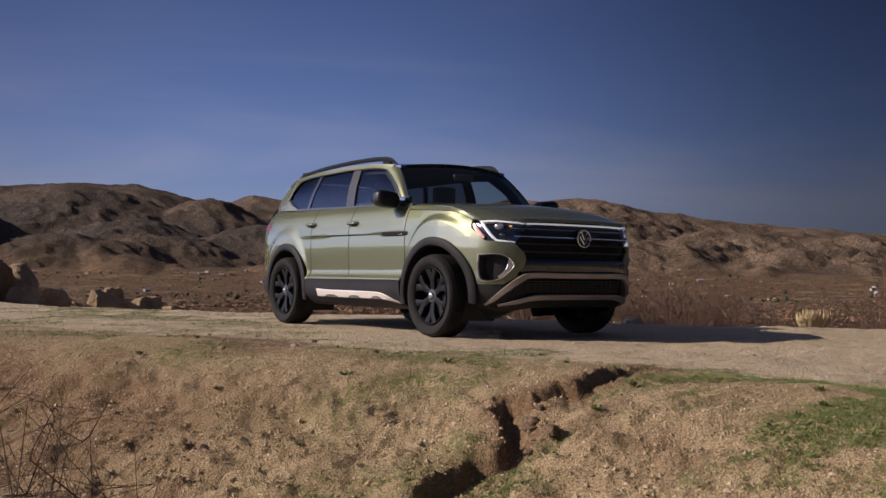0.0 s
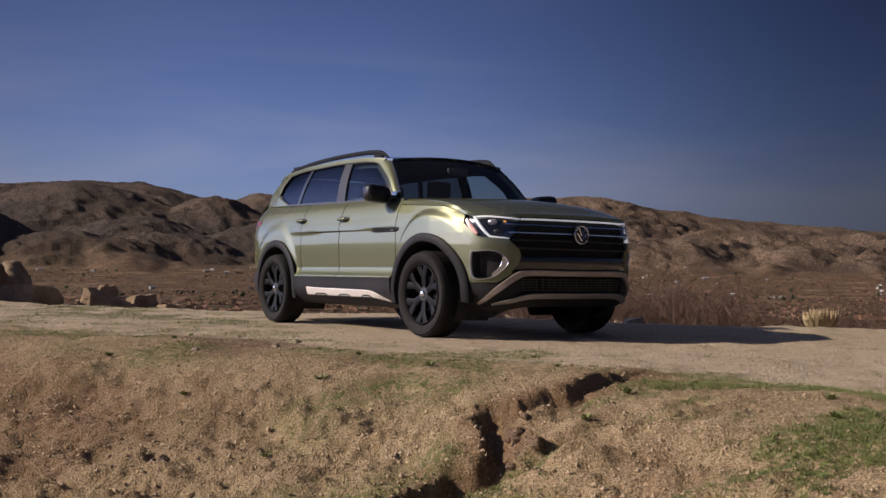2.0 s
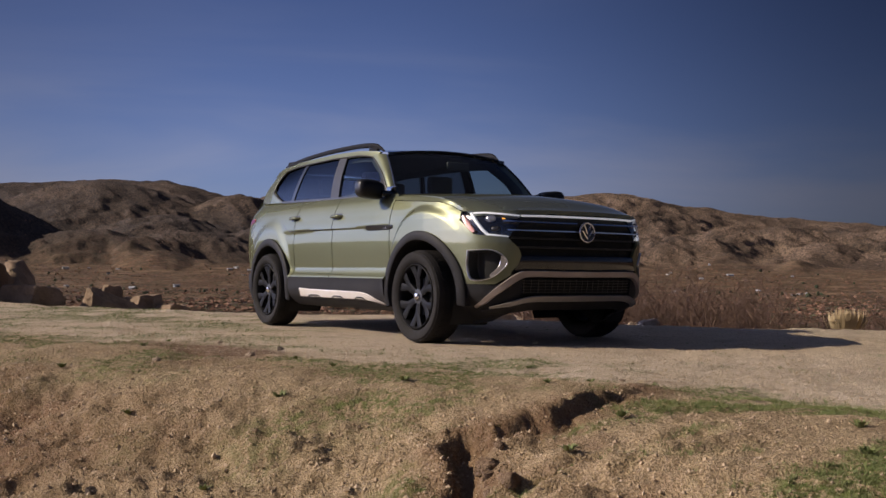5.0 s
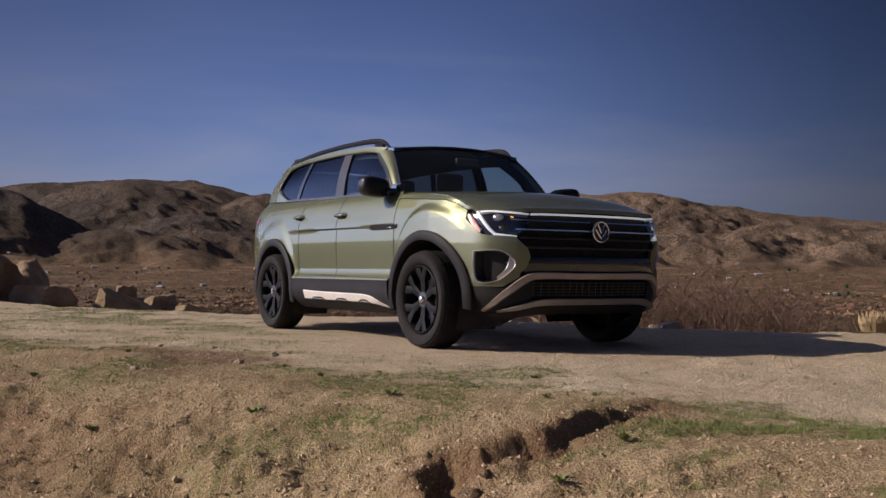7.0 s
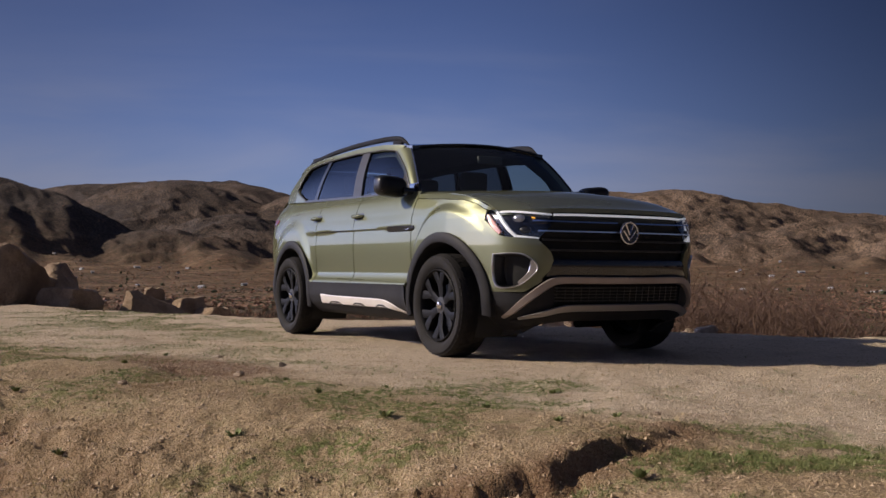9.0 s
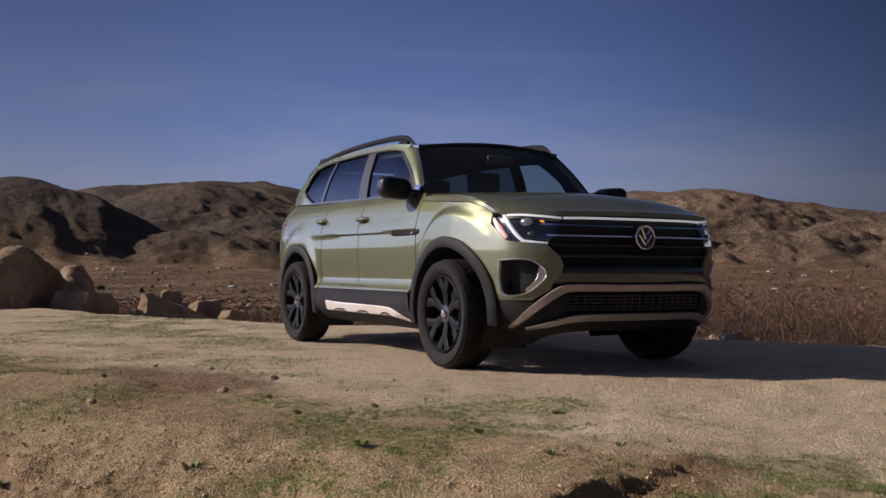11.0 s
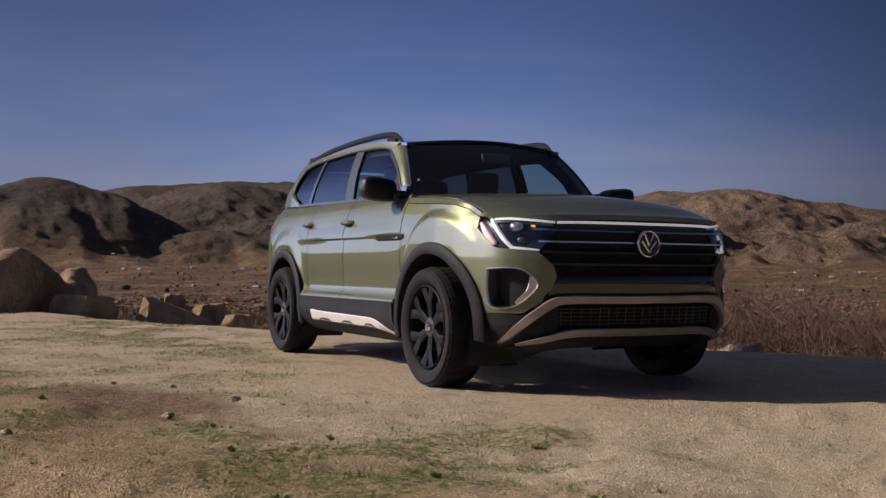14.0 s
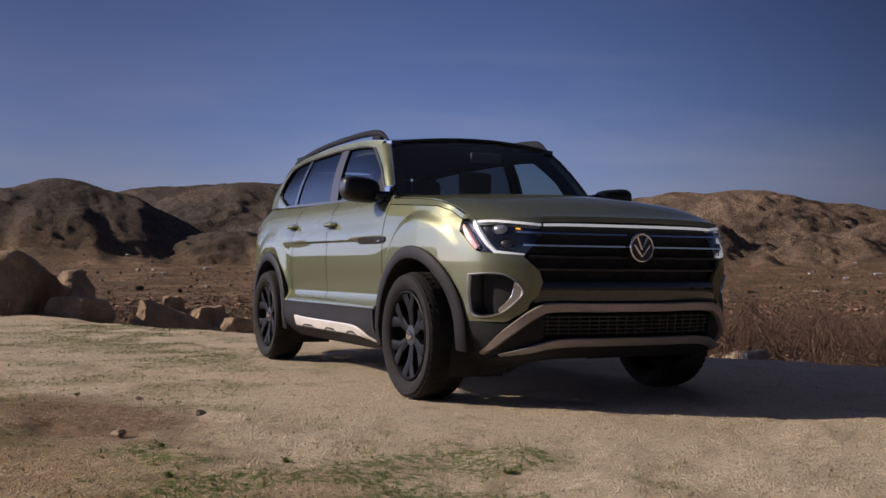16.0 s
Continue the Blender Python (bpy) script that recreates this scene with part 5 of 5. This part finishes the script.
def build_rocks():
    for x, y, z, size, seed, tone, cuts in (
            (-13.2, -2.75, .12, (2.2, 2.7, 1.95), 4, "large rounded tan granite boulder", ((0, .72, .69, .88), (.9, .2, .25, .8), (.45, -.6, .65, .74))),
            (-13.7, -3.1, .62, (1.6, 1.5, 1.25), 41, "tan granite boulder leaning on a larger one", ((.2, .8, .5, .75), (.9, .2, .2, .8), (.4, -.6, .7, .7))),
            (-14.2, -1.45, .1, (1.1, 1.05, 1.25), 9, "tan granite boulder behind a larger one", ((.3, .7, .6, .75), (.4, -.6, .7, .68))),
            (-12.2, -1.47, -.14, (1.0, 1.02, .92), 12, "low tan granite boulder", ((.4, -.85, .35, .78), (.9, .2, .2, .72), (0, .15, 1, .9))),
            (-12.5, .04, -.27, (1.1, 1.8, 1.0), 15, "angular tan boulder with a steep flat face", ((.32, -.93, .176, .80), (0, .60, .80, .56), (.95, .15, .2, .7))),
            (-13.5, .28, -.1, (.5, .42, .72), 33, "small tan boulder between larger ones", ((.9, 0, .2, .75),)),
            (-13.2, .78, -.25, (.8, .80, .92), 21, "rounded tan granite boulder", ((.9, .25, .2, .72), (.35, -.8, .5, .72))),
            (-12.7, 1.24, -.32, (.62, .62, .50), 24, "small round tan boulder", ((.9, .2, .2, .75), (.35, -.85, .4, .72), (0, 0, 1, .85)))):
        ob = boulder("boulder", x, y, size, seed, tone + " on the lot's edge", base=0, blocky=.5, cuts=cuts)
        ob.matrix_world = pose(x, y, z)
    for x, y, s in ((2.94, -4.22, .06), (.16, -2.19, .06)):
        boulder("stone", x, y, (s, s * 1.2, s * .7), int(s * 1000), "small dark brown stone lying on the sandy bank", DARK_ROCK, .3, blocky=.1)
    rs = np.random.RandomState(5)
    for x, y, s in ((-2.5, 3.9, .42), (-3.1, 4.35, .5), (-3.7, 4.9, .42), (-1.75, 3.35, .26), (-4.1, 2.9, .45), (-4.4, 3.4, .5), (-4.6, 3.8, .40), (-5.1, 2.6, .45), (-4.9, 5.6, .55), (-2.2, 4.4, .3), (-6.4, 1.7, .35), (-5.7, 2.1, .4)):
        boulder("boulder", x, y, (s, s * (.8 + .5 * rs.rand()), s * .75), int(rs.randint(1e6)), "pale granite rock on the lot's far edge", PALE_ROCK, .30, blocky=.2)
    for x, y, s in ((.83, -2.70, .055), (1.22, -3.43, .05), (-.5, -2.4, .04), (3.1, -1.6, .03)):
        boulder("stone", x, y, (s, s * 1.2, s * .7), int(rs.randint(1e6)), "small pale stone lying on the sandy ground", PALE_ROCK, .2, blocky=.1)


def build_lumps():
    for x, y, s, h in ((4.13, -3.19, .09, .07), (4.19, -3.22, .06, .05), (4.36, -3.26, .08, .06), (4.30, -3.30, .05, .04), (4.27, -3.45, .06, .04), (4.33, -3.36, .05, .04), (4.10, -3.11, .05, .04)):
        ob = boulder("dirt_lump", x, y, (s, s * 1.1, h), int(x * 100), "crumbling lump of red-brown dirt beside the gully", LUMP, .48, blocky=.15)
        tagged(ob, "crumbling lump of red-brown dirt beside the gully", "dirt lump", "dirt lumps at the gully")
    boulder("boulder", -.55, 8.05, (.75, .5, .34), 71, "pale flat granite rock on the lot's far edge", PALE_ROCK, .3, base=-.16, blocky=.2)


def scatter(name, material, places, verts, faces, label, category, seed, tilt=.5):
    """Many small copies of one shape, joined: places are rows of x, y, z, size."""
    rs = np.random.RandomState(seed)
    V, F = [], []
    verts, faces = np.array(verts, float), np.array(faces)
    n = len(places)
    a = rs.rand(n) * 2 * np.pi
    tx, ty = rs.normal(size=n) * tilt, rs.normal(size=n) * tilt
    s = places[:, 3]
    st = 1 + .35 * rs.normal(size=(n, 3)).clip(-1.5, 1.5)
    p = verts[None] * st[:, None]
    c, q = np.cos(a)[:, None], np.sin(a)[:, None]
    x, y, z = p[..., 0] * c - p[..., 1] * q, p[..., 0] * q + p[..., 1] * c, p[..., 2]
    x, y = x + z * tx[:, None], y + z * ty[:, None]
    P = np.stack([x, y, z], -1) * s[:, None, None] + places[:, None, :3]
    F = (faces[None] + (np.arange(n) * len(verts))[:, None, None]).reshape(-1, faces.shape[1])
    me = bpy.data.meshes.new(name)
    me.from_pydata(P.reshape(-1, 3).tolist(), [], F.tolist())
    me.materials.append(material)
    return tagged(new(name, me), label, category, kind="stuff")


def ico(level, seed=None, rough=.0):
    bm = bmesh.new()
    bmesh.ops.create_icosphere(bm, subdivisions=level, radius=1)
    rs = np.random.RandomState(seed or 1)
    v = np.array([p.co * (1 + rough * rs.normal()) for p in bm.verts])
    f = [[q.index for q in p.verts] for p in bm.faces]
    bm.free()
    return v, f


def octa(seed, rough):
    rs = np.random.RandomState(seed)
    v = np.array([(1, 0, 0), (0, 1, 0), (-1, 0, 0), (0, -1, 0), (0, 0, 1), (0, 0, -1)], float)
    v = v * (1 + rough * rs.normal(size=(6, 1)))
    return v, [(0, 1, 4), (1, 2, 4), (2, 3, 4), (3, 0, 4), (1, 0, 5), (2, 1, 5), (3, 2, 5), (0, 3, 5)]


def on_ground(x, y, s, lift=0.0):
    return np.stack([x, y, height(x, y) + lift * s, s], 1)


def build_scatter():
    rs = np.random.RandomState(11)
    # clods and grit, thickest on the bank
    n = 110000
    x, y = rs.uniform(-4, 7.2, n), rs.uniform(-6.2, 3.0, n)
    e = np.interp(x, EDGE_X, EDGE_Y)
    d = e - y
    under = (np.abs(y) < 1.1) & (x > -3.5) & (x < .6)
    keep = (rs.rand(n) < .55 + .45 * sstep(-.2, .5, d)) & ~under & (d < 3.0)
    x, y, d = x[keep], y[keep], d[keep]
    s = (.0026 + .0074 * rs.rand(len(x)) ** 3) * (1 - .4 * growth_at(x, y)) * (.6 + .4 * sstep(-.9, 0, d)) + .009 * (rs.rand(len(x)) < .03) * sstep(-.1, .4, d) * rs.rand(len(x))
    v, f = octa(4, .22)
    scatter("dirt_clods", CLOD, on_ground(x, y, s, .3), v, f, "loose sandy clods and grit strewn over the bank", "dirt", 3, .2)
    # short green blades where the ground is green
    n = 190000
    x, y = np.r_[rs.uniform(-10.5, 7.4, n), rs.uniform(4.0, 7.0, 70000)], np.r_[rs.uniform(-5.6, 1.5, n), rs.uniform(-4.2, -1.5, 70000)]
    n = len(x)
    g = growth_at(x, y)
    under = (np.abs(y) < 1.1) & (x > -3.6) & (x < .7)
    keep = (rs.rand(n) < g * .95) & (F2.sum(x * 6, y * 6, 2) > -.2) & ~under
    x, y = x[keep], y[keep]
    s = .006 + .011 * rs.rand(len(x)) ** 2
    blade_v, blade_f = [], []
    for k in range(6):
        a = k * 2.4
        c, q = math.cos(a), math.sin(a)
        lean = .35 + .25 * (k % 3)
        i = len(blade_v)
        blade_v += [(.25 * c - .10 * q, .25 * q + .10 * c, -.1), (.25 * c + .10 * q, .25 * q - .10 * c, -.1), (.25 * c + lean * c, .25 * q + lean * q, 1 - .25 * (k % 2))]
        blade_f += [(i, i + 1, i + 2)]
    scatter("short_grass", BLADE, on_ground(x, y, s), blade_v, blade_f, "short green grass in patches on the bank", "grass", 4, .3)
    n = 9000
    x, y = rs.uniform(-5, 7.2, n), rs.uniform(-5.6, 0.5, n)
    keep = (rs.rand(n) < .25 + .5 * growth_at(x, y)) & ~((np.abs(y) < 1.2) & (x < .7))
    x, y = x[keep], y[keep]
    s = .008 + .014 * rs.rand(len(x)) ** 3
    scatter("dry_grass", STRAW, on_ground(x, y, s), blade_v, blade_f, "sparse straw-coloured dry grass on sandy ground", "grass", 5, .6)
    # scrub over the valley and the hills
    for name, material, seed, label in (("valley_scrub", SCRUB, 6, "low dark brown scrub covering the valley floor"), ("olive_scrub", OLIVE, 16, "low olive-grey scrub between the brown bushes"), ("pale_scrub", PALE_SCRUB, 26, "dry tan scrub on the valley floor")):
        n = 48000 if material is SCRUB else 24000
        az = np.radians(rs.uniform(26, 96, n))
        r = np.exp(rs.uniform(math.log(26), math.log(1350), n))
        x, y = CENTRE[0] - np.sin(az) * r, CENTRE[1] + np.cos(az) * r
        keep = (np.hypot(x + .5, y) > 13) & (F1.sum(x / 25 + seed, y / 25, 3) > -.45) & ~((np.hypot(x + 12.5, y + .6) < 5.5))
        x, y, r = x[keep], y[keep], r[keep]
        s = (.12 + .26 * rs.rand(len(x)) ** 2) * np.interp(r, [15, 60, 300, 1000], [.45, 1.0, 2.0, 3.1])
        v, f = octa(seed, .5)
        v[:, 2] *= .7
        near = r < 130
        scatter(name, material, on_ground(x[~near], y[~near], s[~near], .2), v, f, label, "scrub", seed, .3)
        tuft = np.array(blade_v) * [1, 1, .8]
        scatter(name, material, on_ground(x[near], y[near], s[near] * 1.25, .1), tuft, blade_f, label.replace("scrub", "twiggy scrub"), "scrub", seed + 1, .3)
    v, f = ico(1, 7, .25)
    az = np.radians(rs.uniform(30, 92, 260))
    r = rs.uniform(450, 1150, 260)
    x, y = CENTRE[0] - np.sin(az) * r, CENTRE[1] + np.cos(az) * r
    s = .5 + .9 * rs.rand(260) ** 2
    scatter("far_trees", TREE, on_ground(x, y, s, .6), v * [1, 1, 1.3], f, "dark green trees dotted between far houses", "trees", 8, .1)


def twig_shrub_mesh(name, seed, height_m, spread, stems, material, crown=None, girth=.0046):
    """A leafless shrub: stems that fork into fine twigs, kept inside a crown of (radius, height) where one is given."""
    rs = np.random.RandomState(seed)
    bm = bmesh.new()

    def grow(p, d, length, rad, level):
        pts, q = [p], p
        for k in range(3):
            d = (d + Vector(rs.normal(size=3)) * .20 + Vector((0, 0, .05))).normalized()
            q = q + d * length / 3
            if crown and (math.hypot(q.x, q.y) / crown[0]) ** 2 + (q.z / crown[1]) ** 4 > 1:
                d = Vector((-d.x, -d.y, d.z * .2)).normalized()
                q = pts[-1] + d * length / 6
            pts.append(q)
        tube(bm, pts, [rad, rad * .85, rad * .7, rad * .5], 3, caps=False)
        if level:
            for k in range(rs.randint(3, 5)):
                b = pts[1 + rs.randint(3)]
                e = (d + Vector(rs.normal(size=3)) * .65).normalized()
                grow(b, e, length * (.45 + .3 * rs.rand()), rad * .55, level - 1)
    for k in range(stems):
        a = rs.rand() * 6.28
        lean = rs.rand() * spread
        grow(Vector((.05 * math.cos(a), .05 * math.sin(a), -.06)), Vector((math.cos(a) * lean, math.sin(a) * lean, 1)).normalized(), height_m * (.45 + .25 * rs.rand()), girth, 2)
    me = bpy.data.meshes.new(name)
    bm.to_mesh(me)
    bm.free()
    me.materials.append(material)
    return me


def build_shrubs():
    kinds = [twig_shrub_mesh("dry_shrub", 40 + k, .62, 1.1, 19, TWIG) for k in range(4)]
    rs = np.random.RandomState(77)
    spots = []
    for k in range(900):
        x, y = rs.uniform(-9, 3.5), rs.uniform(3.6, 12)
        b = np.interp(x, [-10, -4.7, -.5, .8, 4], [0, 2.6, 4.2, 5.6, 8.5])
        if b + .2 < y < b + 5.5 and all(math.hypot(x - a, y - c) > .52 for a, c in spots) and not (y > 4 and abs((x - 7.45) * .814 + (y + 5.85) * .581) < 1.0 and y < 8.2):
            spots.append((x, y))
    for x, y in spots[:105]:
        s = 1.25 + .85 * rs.rand()
        ob = new("dry_shrub", kinds[rs.randint(4)])
        ob.matrix_world = pose(x, y, ground_z(x, y) + .02, 0, 0, rs.rand() * 360) @ Matrix.Diagonal((s * 1.15, s * 1.15, s, 1))
        tagged(ob, "leafless brown twiggy shrub below the lot's far edge", "shrub", "dry shrubs behind the lot")
    for x, y, s in ((-7.6, 1.2, .7), (-8.5, .2, .6), (-9.5, 2.0, .8), (-7.0, 2.3, .6), (-10.5, 2.6, .8), (-8.2, 3.2, .8), (-11.0, .9, .55), (-11.8, -2.6, .6)):
        ob = new("dry_shrub", kinds[rs.randint(4)])
        ob.matrix_world = pose(x, y, ground_z(x, y) + .02, 0, 0, rs.rand() * 360) @ Matrix.Diagonal((s, s, s, 1))
        tagged(ob, "leafless brown twiggy shrub behind the boulders", "shrub", "dry shrubs behind the lot")
    # a shrub close to the path's beginning
    me = twig_shrub_mesh("brush", 91, 1.3, .34, 80, TWIG, (.24, 1.04), .0030)
    ob = new("dry_brush", me)
    ob.matrix_world = pose(6.20, -5.75, ground_z(6.20, -5.75) + .02)
    tagged(ob, "tall dry brown brush growing on the lower bank", "shrub")
    # pale clump of upright dry blades
    bm = bmesh.new()
    for k in range(110):
        a, r = rs.rand() * 6.28, .23 * math.sqrt(rs.rand())
        p = Vector((r * math.cos(a), r * math.sin(a), -.04))
        h = .19 + .08 * rs.rand()
        q = p + Vector((math.cos(a) * .06 * r / .19, math.sin(a) * .06 * r / .19, h))
        w = Vector((-math.sin(a), math.cos(a), 0)) * .018
        m = (p + q) / 2 + Vector((math.cos(a), math.sin(a), 0)) * .02
        v = [bm.verts.new(c) for c in (p - w, p + w, m + w, m - w, q)]
        bm.faces.new((v[0], v[1], v[2], v[3]))
        bm.faces.new((v[3], v[2], v[4]))
    me = bpy.data.meshes.new("pale_clump")
    bm.to_mesh(me)
    bm.free()
    me.materials.append(STRAW)
    ob = new("dry_grass_clump", me)
    ob.matrix_world = pose(-1.14, 6.2, max(-.06, ground_z(-1.14, 6.2)))
    tagged(ob, "pale straw-coloured clump of stiff dry blades", "plant")
    # small green weeds
    def weed(seed):
        r = np.random.RandomState(seed)
        bm = bmesh.new()
        for k in range(34):
            a, lean = r.rand() * 6.28, r.rand()
            p = Vector((.02 * math.cos(a), .02 * math.sin(a), -.01))
            q = p + Vector((math.cos(a) * lean * .07, math.sin(a) * lean * .07, .03 + .05 * r.rand()))
            w = Vector((-math.sin(a), math.cos(a), 0)) * .006
            m = (p + q) / 2 + Vector((0, 0, .012))
            v = [bm.verts.new(c) for c in (p - w, p + w, m + w * 1.4, m - w * 1.4, q)]
            bm.faces.new((v[0], v[1], v[2], v[3]))
            bm.faces.new((v[3], v[2], v[4]))
        me = bpy.data.meshes.new("weed")
        bm.to_mesh(me)
        bm.free()
        me.materials.append(BLADE)
        return me
    weeds = [weed(k) for k in (1, 2, 3)]
    for x, y, s in ((2.75, -3.35, 1.15), (4.2, -2.63, 1.0), (2.94, -2.81, 1.0), (3.42, -2.35, .7), (1.7, -2.2, .8), (2.6, -2.15, .9), (1.3, -2.6, .7), (.2, -3.2, .9), (3.2, -1.9, .8), (4.9, -2.2, 1.0), (4.4, -3.05, .9), (2.2, -1.5, .8), (2.3, -3.9, .8), (1.0, -3.9, .9), (3.3, -3.9, .8), (5.2, -2.6, .9), (-.8, -2.7, .8), (2.0, -2.7, .8)):
        ob = new("green_weed", weeds[rs.randint(3)])
        ob.matrix_world = pose(x, y, ground_z(x, y) + .003, 0, 0, rs.rand() * 360) @ Matrix.Diagonal((s * .6, s * .6, s * .36, 1))
        tagged(ob, "small green weed tuft in the sandy soil", "weed", "weeds on the bank")


def build_houses():
    """Small low houses in the valley, with walls, roof and windows."""
    rs = np.random.RandomState(63)
    walls = [principled("pale_house_wall", (.5, .49, .48), .8), principled("tan_house_wall", (.28, .21, .16), .85), principled("grey_house_wall", (.3, .32, .35), .8)]
    roofs = [principled("light_roof", (.4, .4, .42), .6), principled("brown_roof", (.16, .10, .07), .9)]
    def house_at(az, r, k):
        x, y = CENTRE[0] - math.sin(az) * r, CENTRE[1] + math.cos(az) * r
        w, d, h = 2.0 + 4.2 * rs.rand() ** 2, 1.8 + 1.2 * rs.rand(), .9 + .5 * rs.rand()
        ob = empty("house", ("pale", "tan", "grey")[k % 3] + " low house far off in the scrub valley", "house", pose(x, y, ground_z(x, y), 0, 0, rs.rand() * 180), "houses in the valley")
        bm = bmesh.new()
        box(bm, (0, 0, h / 2 - .4), (w, d, h + .8))
        part("wall", bm, walls[k % 3], ob, smooth=False)
        bm = bmesh.new()
        v = [bm.verts.new(c) for c in ((-w / 2 - .4, -d / 2 - .4, h), (w / 2 + .4, -d / 2 - .4, h), (w / 2 + .4, d / 2 + .4, h), (-w / 2 - .4, d / 2 + .4, h), (-w / 2 - .4, 0, h + .8), (w / 2 + .4, 0, h + .8))]
        for q in ((0, 1, 5, 4), (2, 3, 4, 5), (1, 2, 5), (3, 0, 4), (0, 3, 2, 1)):
            bm.faces.new([v[i] for i in q])
        part("roof", bm, roofs[(k // 2) % 2], ob, smooth=False)
        for sx in (-.28, .2):
            bm = bmesh.new()
            box(bm, (w * sx, -d / 2 - .02, .8), (.6, .1, .6))
            part("window", bm, INTERIOR, ob, smooth=False)
    for k in range(48):
        side = rs.rand() < .5
        az = radians(rs.uniform(32, 46) if side else rs.uniform(65, 87))
        house_at(az, rs.uniform(560, 1150) if side else rs.uniform(600, 1200), k)


build_rocks()
build_lumps()
build_scatter()
build_shrubs()
build_houses()
